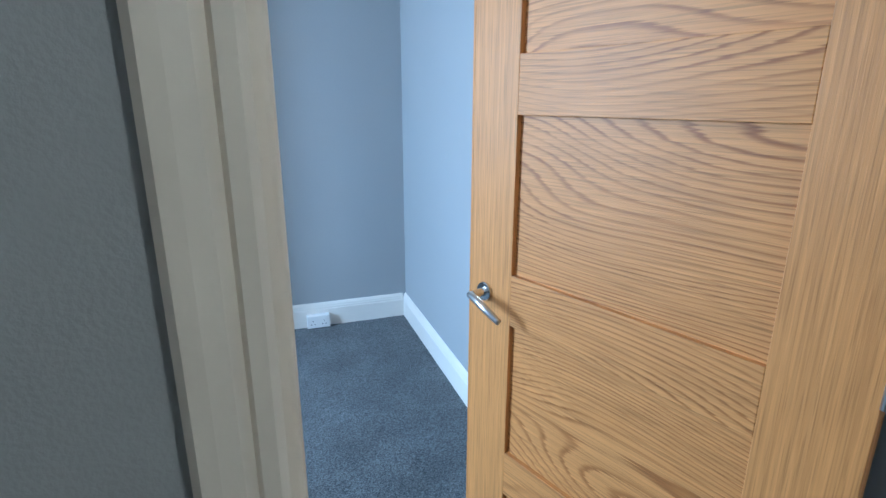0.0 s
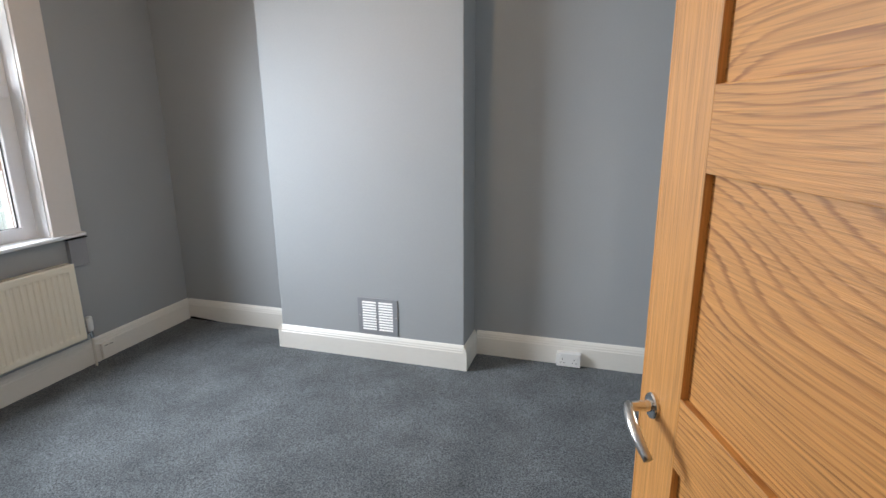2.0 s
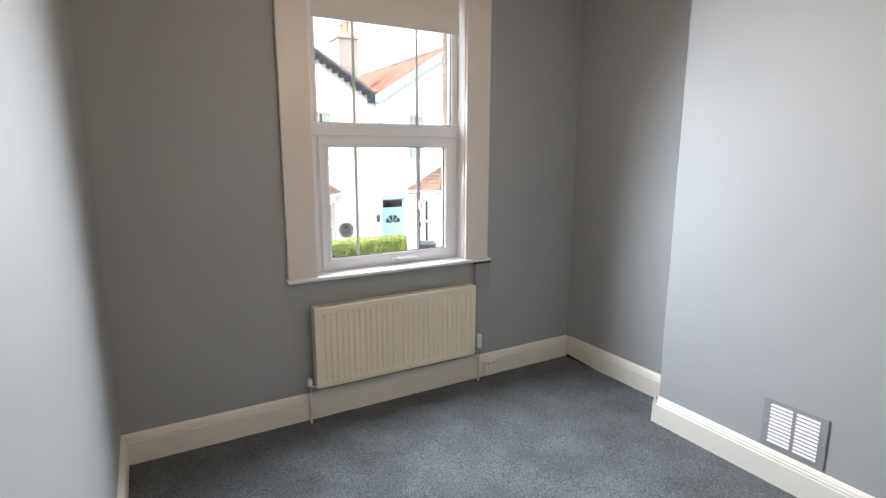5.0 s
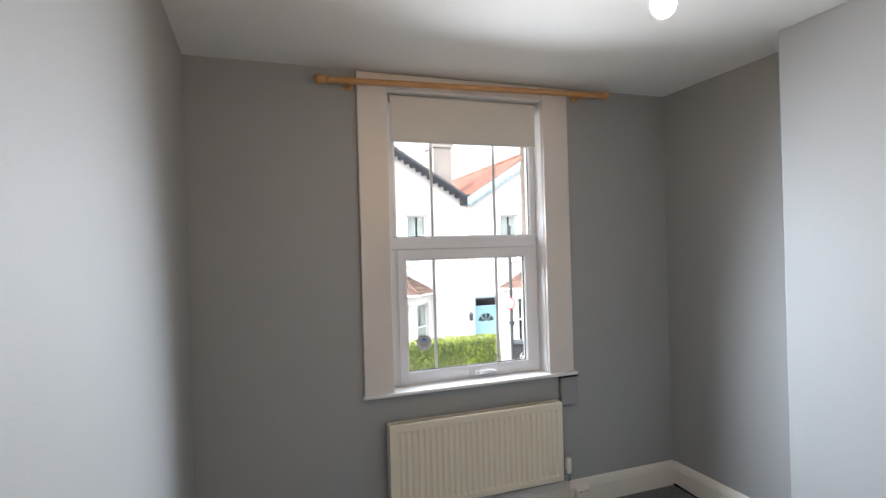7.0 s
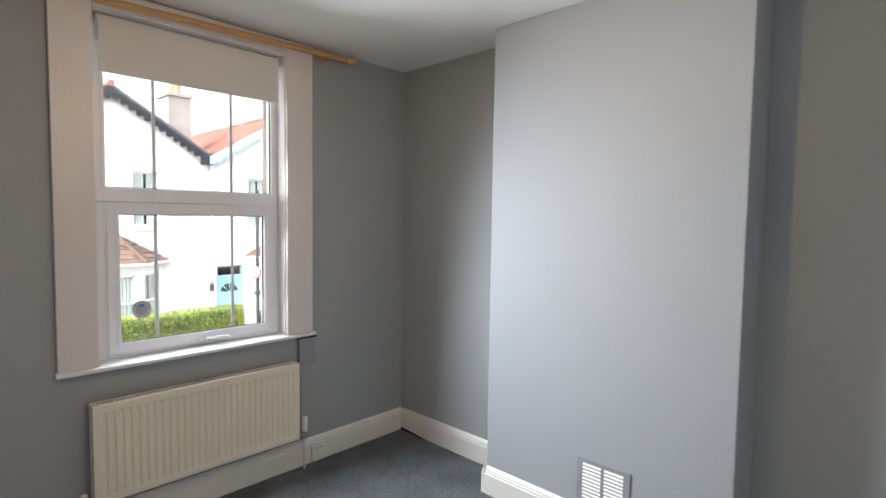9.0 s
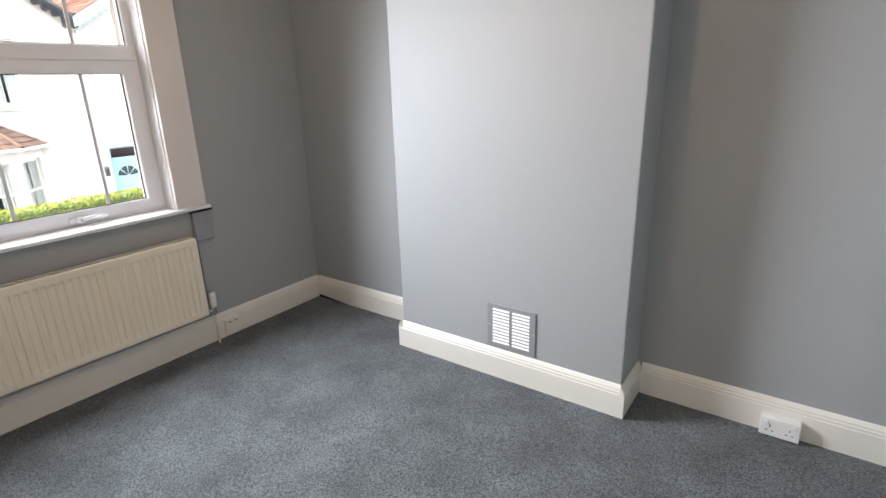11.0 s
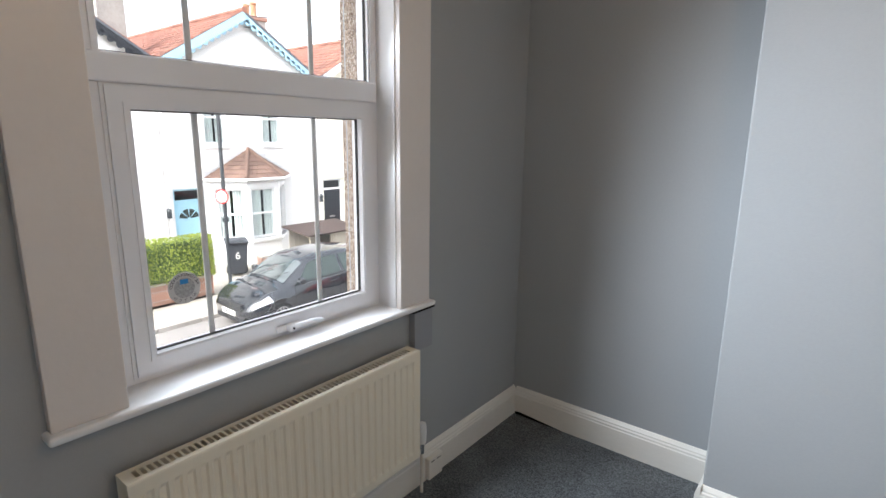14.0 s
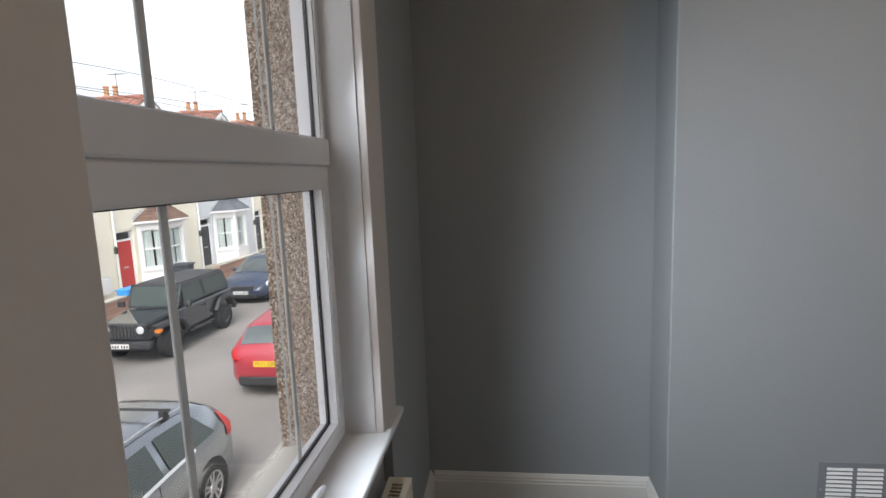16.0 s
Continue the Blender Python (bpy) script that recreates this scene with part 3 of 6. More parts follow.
# frame
FX0, FX1 = -0.150, -0.090
FY0, FY1 = OY0 + 0.004, OY1 - 0.004
m_frame = plane_to_world((FX1, 0, 0), (0, 1, 0), (0, 0, 1))
LO = (-1.890, -1.012, 0.886, 1.650)
UP = (-1.890, -1.006, 1.732, 2.500)
fr = part("window_frame", pierced(FY0, FY1, OZ0 + 0.001, OZ1 - 0.004, FX1 - FX0, [LO, UP], m_frame), UPVC, win)
part("transom", box((FX1, FY0 + 0.01, 1.658), (FX1 + 0.014, FY1 - 0.01, 1.730), 0.006), UPVC, fr)
# opening sash, standing proud in the lower light
m_sash = plane_to_world((FX1 + 0.012, 0, 0), (0, 1, 0), (0, 0, 1))
GL = (-1.839, -1.057, 0.936, 1.596)
sash = part("sash", pierced(LO[0] - 0.003, LO[1] + 0.003, LO[2] - 0.003, LO[3] + 0.003, 0.0115, [GL], m_sash), UPVC, win)


def ring(u0, u1, v0, v1, t, x, d, material, parent, name):
    m = plane_to_world((x, 0, 0), (0, 1, 0), (0, 0, 1))
    return part(name, pierced(u0, u1, v0, v1, d, [(u0 + t, u1 - t, v0 + t, v1 - t)], m), material, parent)


part("sash_rebate", pierced(LO[0] + 0.006, LO[1] - 0.006, LO[2] + 0.006, LO[3] - 0.006, 0.04, [GL], plane_to_world((FX1 + 0.0002, 0, 0), (0, 1, 0), (0, 0, 1))), UPVC, sash)
# thin black ring on the frame draws the shadow gap round the sash
ring(LO[0] - 0.007, LO[1] + 0.007, LO[2] - 0.007, LO[3] + 0.007, 0.006, FX1 + 0.002, 0.0015, GASKET, sash, "seal")
ring(GL[0] - 0.001, GL[1] + 0.001, GL[2] - 0.001, GL[3] + 0.001, 0.0045, FX1 - 0.012, 0.01, GASKET, sash, "seal")
ring(UP[0] - 0.001, UP[1] + 0.001, UP[2] - 0.001, UP[3] + 0.001, 0.0045, FX1 - 0.014, 0.01, GASKET, fr, "seal")
ring(LO[0] - 0.012, LO[1] + 0.012, LO[2] - 0.012, LO[3] + 0.012, 0.01, FX1 + 0.004, 0.008, UPVC, fr, "glazing_bead")
for n_, (u0, u1, v0, v1) in (("lower", GL), ("upper", UP)):
    x = -0.104
    g = part("pane", box((x - 0.004, u0, v0), (x, u1, v1)), GLASS, sash if n_ == "lower" else fr)
    g.visible_shadow = False
    for y in (-1.660, -1.246):
        part("glazing_bar", box((x - 0.014, y - 0.009, v0), (x - 0.008, y + 0.009, v1), 0.002), BAR, sash if n_ == "lower" else fr)
# beads that hold the glass, standing a little proud
for (u0, u1, v0, v1), x, owner in ((GL, FX1 + 0.0155, sash), (UP, FX1 + 0.0045, fr)):
    ring(u0 - 0.017, u1 + 0.017, v0 - 0.017, v1 + 0.017, 0.0125, x, 0.0033, UPVC, owner, "glazing_bead")
# espagnolette handle
hd = part("window_handle", box((FX1 + 0.012, -1.462, 0.883), (FX1 + 0.022, -1.362, 0.908), 0.006, seg=3), UPVC, sash, "white plastic locking handle")
pts = [(FX1 + 0.030 + 0.022 * math.sin(min(1, i / 6) * 1.57), -1.410 + 0.115 * i / 12, 0.896 + 0.010 * math.sin(i / 12 * 3.0)) for i in range(13)]
part("lever", tube(pts, [0.011] + [0.0095] * 6 + [0.0085] * 4 + [0.0075, 0.005], seg=10), UPVC, hd, smooth=True)
part("knob", lathe([(0.016, 0), (0.016, 0.016), (0.012, 0.022), (0.005, 0.024)], Matrix.Translation((FX1 + 0.018, -1.412, 0.895)) @ Matrix.Rotation(radians(90), 4, "Y"), 20), UPVC, hd)
part("keyhole", lathe([(0.004, 0), (0.004, 0.003)], Matrix.Translation((FX1 + 0.042, -1.412, 0.895)) @ Matrix.Rotation(radians(90), 4, "Y"), 12), DARK, hd)

# ---- roller blind ----
blind = thing("roller_blind", "cream roller blind drawn a little way down the window", "blind", (-0.05, -1.46, 2.55))
part("fabric", box((-0.032, -1.920, 2.282), (-0.0305, -0.992, 2.540)), FABRIC, blind)
part("roll", rod((-0.052, -1.926, 2.535), (-0.052, -0.990, 2.535), 0.021, seg=20), FABRIC, blind, smooth=False)
part("bottom_bar", box((-0.037, -1.921, 2.278), (-0.026, -0.991, 2.296), 0.004), FABRIC, blind)
for y in (-1.944, -0.986):
    part("bracket", box((-0.08, y - 0.004 if y < -1.5 else y, 2.500), (-0.022, y if y < -1.5 else y + 0.004, 2.5615), 0.002), WHITEPLASTIC, blind)
bm = bmesh.new()
for k in range(150):
    z = 2.53 - 0.0067 * k
    merge(bm, lathe([(0.0008, -0.002), (0.002, 0), (0.0008, 0.002)], Matrix.Translation((-0.045 + (0.012 if k % 2 else -0.004) * 1.0, -1.942, z)), 6))
tagged(part("bead_chain", bm, WHITEPLASTIC, blind), kind="stuff")

# ---- curtain pole ----
pole = thing("curtain_pole", "varnished pine curtain pole with turned finials", "curtain pole", (0.08, -1.46, 2.588))
part("pole", rod((0.085, -2.275, 2.588), (0.085, -0.595, 2.588), 0.017, seg=20), POLEWOOD, pole, smooth=False)
FIN = [(0.0145, 0), (0.02, 0.004), (0.02, 0.012), (0.013, 0.018), (0.0125, 0.024), (0.022, 0.034), (0.027, 0.05), (0.026, 0.066), (0.018, 0.08), (0.006, 0.088)]
part("finial", lathe(FIN, Matrix.Translation((0.085, -0.595, 2.588)) @ Matrix.Rotation(radians(-90), 4, "X"), 24), POLEWOOD, pole)
part("finial", lathe(FIN, Matrix.Translation((0.085, -2.275, 2.588)) @ Matrix.Rotation(radians(90), 4, "X"), 24), POLEWOOD, pole)
for y in (-2.165, -0.715):
    br = part("bracket", rod((0.0, y, 2.583), (0.085, y, 2.583), 0.013, seg=16), POLEWOOD, pole)
    part("wall_plate", lathe([(0.026, 0), (0.026, 0.008), (0.018, 0.014)], Matrix.Translation((0.0, y, 2.583)) @ Matrix.Rotation(radians(90), 4, "Y"), 20), POLEWOOD, br)
    part("cup", rod((0.085, y - 0.013, 2.587), (0.085, y + 0.013, 2.587), 0.023, seg=20), POLEWOOD, br)

put(pole, Matrix.Translation((0.08, -1.46, 2.588)) @ Matrix.Rotation(radians(1.3), 4, "X"))

# ---- pendant lamp in the middle of the ceiling ----
lamp = thing("pendant_lamp", "bare warm light bulb on a short white pendant cord", "ceiling lamp", (1.80, -1.65, 2.275))
part("ceiling_rose", lathe([(0.05, 0), (0.05, -0.012), (0.035, -0.026), (0.012, -0.032)], Matrix.Translation((1.80, -1.65, H)), 28), WHITEPLASTIC, lamp)
part("cord", rod((1.80, -1.65, 2.375), (1.80, -1.65, H - 0.03), 0.0035, seg=8), WHITEPLASTIC, lamp)
part("lampholder", lathe([(0.008, 0.1), (0.017, 0.09), (0.018, 0.05), (0.024, 0.047), (0.024, 0.03), (0.016, 0.028)], Matrix.Translation((1.80, -1.65, 2.275)), 20), WHITEPLASTIC, lamp)
part("bulb", lathe([(0.002, -0.036), (0.014, -0.033), (0.026, -0.022), (0.031, -0.006), (0.0305, 0.006), (0.024, 0.022), (0.0155, 0.034), (0.0145, 0.045)], Matrix.Translation((1.80, -1.65, 2.275)), 24), BULBGLOW, lamp, "glowing warm white bulb", smooth=True)

# unseen pendant copy, added as fill light for the jamb and landing walls
landing_fill_lamp = copy_thing(lamp, pose(3.25, -4.35, 2.275))
for o in landing_fill_lamp.children:
    if o.name.startswith("bulb"):
        o.data = o.data.copy()
        o.data.materials[0] = LANDINGFILL

# ---- radiator under the window ----
rad_t = thing("radiator", "cream steel panel radiator with ribbed front and grille top", "radiator", (0.05, -1.465, 0.206))
RY0, RY1, RZ0, RZ1 = -2.009, -0.926, 0.214, 0.698
bm = bmesh.new()
# pressed front panel with upright ribs
n_rib = 29
pitch = (RY1 - RY0 - 0.06) / n_rib
prof = [(RY0, 0.0), (RY0 + 0.022, 0.0)]
for i in range(n_rib):
    y = RY0 + 0.03 + i * pitch
    prof += [(y + 0.004, 0.0), (y + 0.010, -0.0055), (y + pitch - 0.012, -0.0055), (y + pitch - 0.006, 0.0)]
prof += [(RY1 - 0.022, 0.0), (RY1, 0.0)]
levels = [(RZ0, 0.0, -0.004), (RZ0 + 0.006, 0.0, 0.0), (RZ0 + 0.034, 0.0, 0.0), (RZ0 + 0.046, 1.0, 0.0), (RZ1 - 0.050, 1.0, 0.0), (RZ1 - 0.038, 0.0, 0.0), (RZ1 - 0.006, 0.0, 0.0), (RZ1, 0.0, -0.004)]
rows = [[bm.verts.new((0.098 + d * f + off, y, z)) for y, d in prof] for z, f, off in levels]
for a, b in zip(rows, rows[1:]):
    for i in range(len(prof) - 1):
        bm.faces.new((a[i], a[i + 1], b[i + 1], b[i]))
part("front_panel", bm, RAD, rad_t)
part("back_panel", box((0.030, RY0 + 0.01, RZ0 + 0.005), (0.036, RY1 - 0.01, RZ1 - 0.01), 0.002), RAD, rad_t)
part("convector_fins", box((0.045, RY0 + 0.03, RZ0 + 0.03), (0.072, RY1 - 0.03, RZ1 - 0.06)), DARK, rad_t)
for y in (RY0, RY1 - 0.004):
    part("side_cover", box((0.024, y, RZ0 + 0.006), (0.096, y + 0.004, RZ1 - 0.002), 0.0015), RAD, rad_t)
slots, n_slot = [], 58
for i in range(n_slot):
    y = RY0 + 0.028 + i * (RY1 - RY0 - 0.056) / n_slot
    slots.append((y, y + 0.0115, -0.078, -0.044))
m_top = plane_to_world((0, 0, RZ1 - 0.001), (0, 1, 0), (-1, 0, 0))
part("top_grille", pierced(RY0, RY1, -0.097, -0.026, 0.003, [(a, b, c + 0.0, d) for a, b, c, d in slots], m_top), RAD, rad_t)
for y, trv in ((-2.044, False), (-0.868, True)):
    v = part("valve", rod((0.058, y, 0.190), (0.058, y, 0.238), 0.011, seg=14), CHROME, rad_t)
    part("tail", rod((0.058, y, 0.222), (0.058, RY0 + 0.004 if not trv else RY1 - 0.004, 0.222), 0.008), CHROME, v)
    if trv:
        part("thermostat_head", lathe([(0.015, 0), (0.019, 0.01), (0.0205, 0.05), (0.0195, 0.085), (0.016, 0.095), (0.008, 0.098)], Matrix.Translation((0.058, y, 0.238)), 24), WHITEPLASTIC, v, "white thermostatic valve head")
    else:
        part("valve_cap", lathe([(0.014, 0), (0.0165, 0.006), (0.016, 0.034), (0.012, 0.042)], Matrix.Translation((0.058, y, 0.230)), 18), WHITEPLASTIC, v)
    part("pipe", rod((0.058, y, -0.01), (0.058, y, 0.192), 0.0075, seg=12), PIPE, rad_t, "cream painted pipe into the carpet")

# ---- grey painted box below the sill end, and a thin cable down from it ----
gb = thing("junction_box", "grey painted box under the end of the window board", "junction box", (0.02, -0.82, 0.73))
part("cover", box((0.0, -0.885, 0.655), (0.032, -0.770, 0.826), 0.003), VENTGREY, gb)
# solid near-black strip gives the shade of the gap above the cover
part("rim", box((0.0, -0.892, 0.826), (0.036, -0.762, 0.833), 0.001), DARK, gb, "solid dark strip standing for the shade in an open slot")
part("cable", tube([(0.012, -0.872, 0.66), (0.012, -0.872, 0.5), (0.013, -0.870, 0.36), (0.016, -0.868, 0.17)], 0.004), VENTGREY, gb)
pb = thing("skirting_box", "small cream box screwed to the skirting board", "telephone socket", (0.03, -0.75, 0.06))
part("cover", box((0.021, -0.802, 0.008), (0.046, -0.706, 0.112), 0.004), SKIRT, pb)
for y in (-0.775, -0.735):
    part("slot", box((0.0455, y - 0.012, 0.094), (0.0468, y + 0.012, 0.098)), DARK, pb)

# ---- vent on the chimney breast ----
vent = thing("air_vent", "grey painted metal air vent with two columns of louvres", "vent", (1.777, BY, 0.29))
VX0, VX1, VZ0, VZ1 = 1.640, 1.914, 0.172, 0.412
cols = [(1.672, 1.768), (1.786, 1.882)]
holes = []
for c0, c1 in cols:
    for i in range(11):
        z = 0.196 + i * 0.0182
        holes.append((-c1, -c0, z, z + 0.0118))
m_v = plane_to_world((0, BY - 0.006, 0), (1, 0, 0), (0, 0, 1))
part("plate", pierced(VX0, VX1, VZ0, VZ1, 0.0055, [(-b, -a, c, d) for a, b, c, d in holes], m_v), VENTGREY, vent)
for c0, c1 in cols:
    for i in range(11):
        z = 0.196 + i * 0.0182
        bm = box((c0 - 0.001, BY - 0.006, z - 0.001), (c1 + 0.001, BY - 0.0045, z + 0.0125))
        bm.transform(Matrix.Translation((0, BY - 0.004, z + 0.006)) @ Matrix.Rotation(radians(-30), 4, "X") @ Matrix.Translation((0, -BY + 0.004, -z - 0.006)))
        part("louvre", bm, SLOT, vent, "bright bare metal louvre" if i == 0 else "")
for x, z in ((1.652, 0.292), (1.905, 0.292)):
    part("screw", lathe([(0.004, 0), (0.003, 0.002)], Matrix.Translation((x, BY - 0.006, z)) @ Matrix.Rotation(radians(90), 4, "X"), 10), STEEL, vent)

# ---- double socket on the skirting of the alcove ----
sock = thing("double_socket", "white plastic double socket low on the skirting", "socket", (2.97, -0.03, 0.05))
part("back_box", box((2.898, -0.058, 0.006), (3.045, -0.020, 0.092), 0.004), WHITEPLASTIC, sock)
part("faceplate", box((2.897, -0.066, 0.005), (3.046, -0.0575, 0.093), 0.004), WHITEPLASTIC, sock)
for x in (2.935, 3.008):
    part("switch", box((x - 0.006 + (0.014 if x > 2.97 else -0.014), -0.070, 0.062), (x + 0.006 + (0.014 if x > 2.97 else -0.014), -0.0655, 0.082), 0.002), WHITEPLASTIC, sock)
    for dx, dz, w_, h_ in ((0, 0.018, 0.004, 0.009), (-0.011, -0.004, 0.008, 0.004), (0.011, -0.004, 0.008, 0.004)):
        part("pin_slot", box((x + dx - w_ / 2, -0.0668, 0.036 + dz - h_ / 2), (x + dx + w_ / 2, -0.0655, 0.036 + dz + h_ / 2)), DARK, sock)

# ---- outside: the street below the window ----
GZ, HZ = -2.60, -2.47
ASPHALT = mat("asphalt", (0.25, 0.233, 0.22), 0.9, grain=0.5, scale=120, tint=(0.14, 0.133, 0.126), bump=0.3, blotch=0.16, blotch_scale=0.5)
SLAB = mat("paving_slab", (0.40, 0.37, 0.32), 0.85, grain=0.3, scale=40, bump=0.2, blotch=0.12, pieces=0.1)
GRANITE = mat("kerb_stone", (0.33, 0.31, 0.28), 0.8, grain=0.5, scale=60, bump=0.4, blotch=0.2)
RENDER = mat("white_render", (0.80, 0.79, 0.77), 0.8, grain=0.1, scale=20, bump=0.1, blotch=0.04)
CREAM = mat("cream_render", (0.80, 0.765, 0.64), 0.8, grain=0.1, scale=20, bump=0.1, blotch=0.04)
PALE = mat("pale_grey_render", (0.60, 0.63, 0.66), 0.8, grain=0.1, scale=20, bump=0.1, blotch=0.04)
TRIM = mat("white_outdoor_paint", (0.80, 0.80, 0.79), 0.45, grain=0.08, blotch=0.03)
TILE_BROWN = mat("weathered_brown_tile", (0.165, 0.098, 0.074), 0.85, grain=0.5, scale=18, tint=(0.115, 0.088, 0.07), pieces=0.3, blotch=0.2)
TILE_RED = mat("orange_clay_tile", (0.29, 0.125, 0.085), 0.8, grain=0.5, scale=16, tint=(0.17, 0.095, 0.075), pieces=0.25, blotch=0.15)
LEAD = mat("pale_lead", (0.58, 0.58, 0.58), 0.6, grain=0.3)
SLATE = mat("grey_slate", (0.13, 0.14, 0.16), 0.7, grain=0.4, pieces=0.2)
BLUEPAINT = mat("pale_blue_paint", (0.36, 0.60, 0.72), 0.5, grain=0.1)
SKYBLUE = mat("light_blue_bargeboard", (0.42, 0.66, 0.80), 0.5, grain=0.1)
BLACKPAINT = mat("black_gloss_paint", (0.018, 0.02, 0.026), 0.35, grain=0.15)
REDPAINT = mat("red_door_paint", (0.52, 0.035, 0.03), 0.4, grain=0.1)
CURTAIN = mat("net_curtain", (0.78, 0.79, 0.77), 0.9, grain=0.2, scale=60, blotch=0.1)
# near-black: the shade of the rooms behind the panes is put into the colour
ROOMDARK = mat("interior_shade_colour", (0.05, 0.055, 0.06), 0.9, grain=0.2)
STONE = mat("chimney_stone", (0.36, 0.34, 0.31), 0.9, grain=0.4, scale=14, bump=0.3, blotch=0.15)
CLAY = mat("chimney_pot_clay", (0.42, 0.22, 0.12), 0.8, grain=0.3)
BINPLASTIC = mat("dark_grey_bin_plastic", (0.045, 0.05, 0.06), 0.5, grain=0.15, blotch=0.1)
BLUEPLASTIC = mat("blue_plastic", (0.03, 0.25, 0.62), 0.45, grain=0.1)
TIMBER = mat("weathered_timber", (0.44, 0.40, 0.33), 0.85, grain=0.5, scale=12, stretch=(10, 10, 1), blotch=0.1)
FELT = mat("brown_roofing_felt", (0.062, 0.042, 0.036), 0.95, grain=0.4, scale=60, blotch=0.1)
LEAF = mat("yellow_green_hedge_leaf", (0.30, 0.36, 0.05), 0.55, grain=0.5, scale=9, tint=(0.12, 0.18, 0.025), pieces=0.45, blotch=0.2)
LEAFDARK = mat("dark_green_leaf", (0.06, 0.10, 0.03), 0.7, grain=0.5, tint=(0.03, 0.055, 0.015), pieces=0.4, blotch=0.2)
WIRE = mat("dark_cable", (0.03, 0.03, 0.03), 0.6, grain=0.1)
IRON = mat("dark_painted_iron", (0.04, 0.045, 0.05), 0.5, grain=0.1)
SILLSTONE = mat("pale_stone_sill", (0.46, 0.43, 0.37), 0.7, grain=0.3, scale=40, bump=0.15, blotch=0.08)
TYRE = mat("tyre_rubber", (0.02, 0.02, 0.021), 0.8, grain=0.2)
ALLOY = mat("alloy_rim", (0.55, 0.55, 0.56), 0.3, metal=0.8, grain=0.05)
CARGLASS = mat("tinted_car_glass", (0.05, 0.066, 0.062), 0.22, grain=0.05, spec=0.45, coat=0.0)
SCREENGLASS = mat("car_windscreen_glass", (0.07, 0.085, 0.085), 0.10, grain=0.05, spec=1.0, coat=1.0)
CARBLACK = mat("black_car_paint", (0.02, 0.023, 0.028), 0.12, grain=0.05, coat=1.0, blotch=0.03)
CARSILVER = mat("silver_blue_car_paint", (0.30, 0.325, 0.35), 0.25, metal=0.9, grain=0.05, coat=0.5, blotch=0.02)
CARRED = mat("red_car_paint", (0.36, 0.026, 0.045), 0.3, grain=0.05, coat=0.6, blotch=0.03)
CARBLUE = mat("dark_blue_car_paint", (0.03, 0.045, 0.08), 0.25, grain=0.05, coat=0.6, blotch=0.03)
BLACKPLASTIC = mat("black_trim_plastic", (0.025, 0.025, 0.027), 0.6, grain=0.15)
CANVAS = mat("black_canvas_hood", (0.045, 0.045, 0.05), 0.9, grain=0.4, scale=200, blotch=0.1)
LENS = mat("clear_headlamp", (0.72, 0.74, 0.76), 0.12, metal=0.3, grain=0.1)
REDLENS = mat("red_lamp_lens", (0.6, 0.02, 0.02), 0.2, grain=0.1)
AMBER = mat("amber_lamp_lens", (0.75, 0.20, 0.02), 0.25, grain=0.1)
PLATEWHITE = mat("white_plate", (0.78, 0.78, 0.75), 0.4, grain=0.05)
PLATEYELLOW = mat("yellow_plate", (0.80, 0.55, 0.03), 0.4, grain=0.05)
DARKGLASS = glass_mat("house_glass", (0.9, 0.93, 0.93))

structure(part("ground", box((-400, -400, GZ - 0.6), (400, 400, GZ - 0.3)), ASPHALT), "ground reaching far beyond the street", "ground")
structure(part("road", box((-9.75, -80, GZ - 0.3), (-2.95, 160, GZ)), ASPHALT), "worn grey asphalt road between parked cars", "road")
structure(part("pavement_far", box((-11.2, -80, GZ - 0.3), (-9.90, 160, GZ + 0.075)), SLAB), "paved far pavement", "pavement")
structure(part("pavement_near", box((-2.80, -80, GZ - 0.3), (-0.33, 160, GZ + 0.09)), SLAB), "near pavement under the window", "pavement")
structure(part("front_gardens", box((-14.5, -80, GZ - 0.3), (-11.2, 160, HZ)), SLAB), "paved front gardens", "ground")
# own house front: pebbledash outside the window
m_out = plane_to_world((-0.27, 0, 0), (0, 1, 0), (0, 0, 1))
structure(part("wall_outside", pierced(-6.0, 4.0, GZ - 0.3, 6.0, 0.03, [(-1.955, -0.955, 0.749, 2.56)], m_out), PEBBLE), "brown pebbledash house front", "wall")
bm = bmesh.new()
foot = ((-0.151, -1.006), (-0.151, -0.965), (-0.300, -0.950))
lo_, hi_ = [bm.verts.new((x, y, 0.76)) for x, y in foot], [bm.verts.new((x, y, 2.56)) for x, y in foot]
bm.faces.new(lo_[::-1]), bm.faces.new(hi_)
for i in range(3):
    bm.faces.new((lo_[i], lo_[(i + 1) % 3], hi_[(i + 1) % 3], hi_[i]))
structure(part("reveal_outside", bm, PEBBLE), "brown pebbledash window reveal", "wall")
structure(part("roof_own", box((-0.30, -5.0, H + 0.12), (5.0, 0.5, H + 0.3)), DARK), "roof space over the room", "roof")
bm = bmesh.new()
edge = ((-0.151, 0.856), (-0.296, 0.802), (-0.296, 0.75), (-0.151, 0.75))
ends = [[bm.verts.new((x, y, z)) for x, z in edge] for y in (-1.953, -0.957)]
bm.faces.new(ends[0]), bm.faces.new(ends[1][::-1])
for i in range(4):
    bm.faces.new((ends[0][i], ends[1][i], ends[1][(i + 1) % 4], ends[0][(i + 1) % 4]))
bmesh.ops.recalc_face_normals(bm, faces=bm.faces[:])
structure(part("sill_outside", bm, SILLSTONE), "pale stone outer window sill", "window sill")


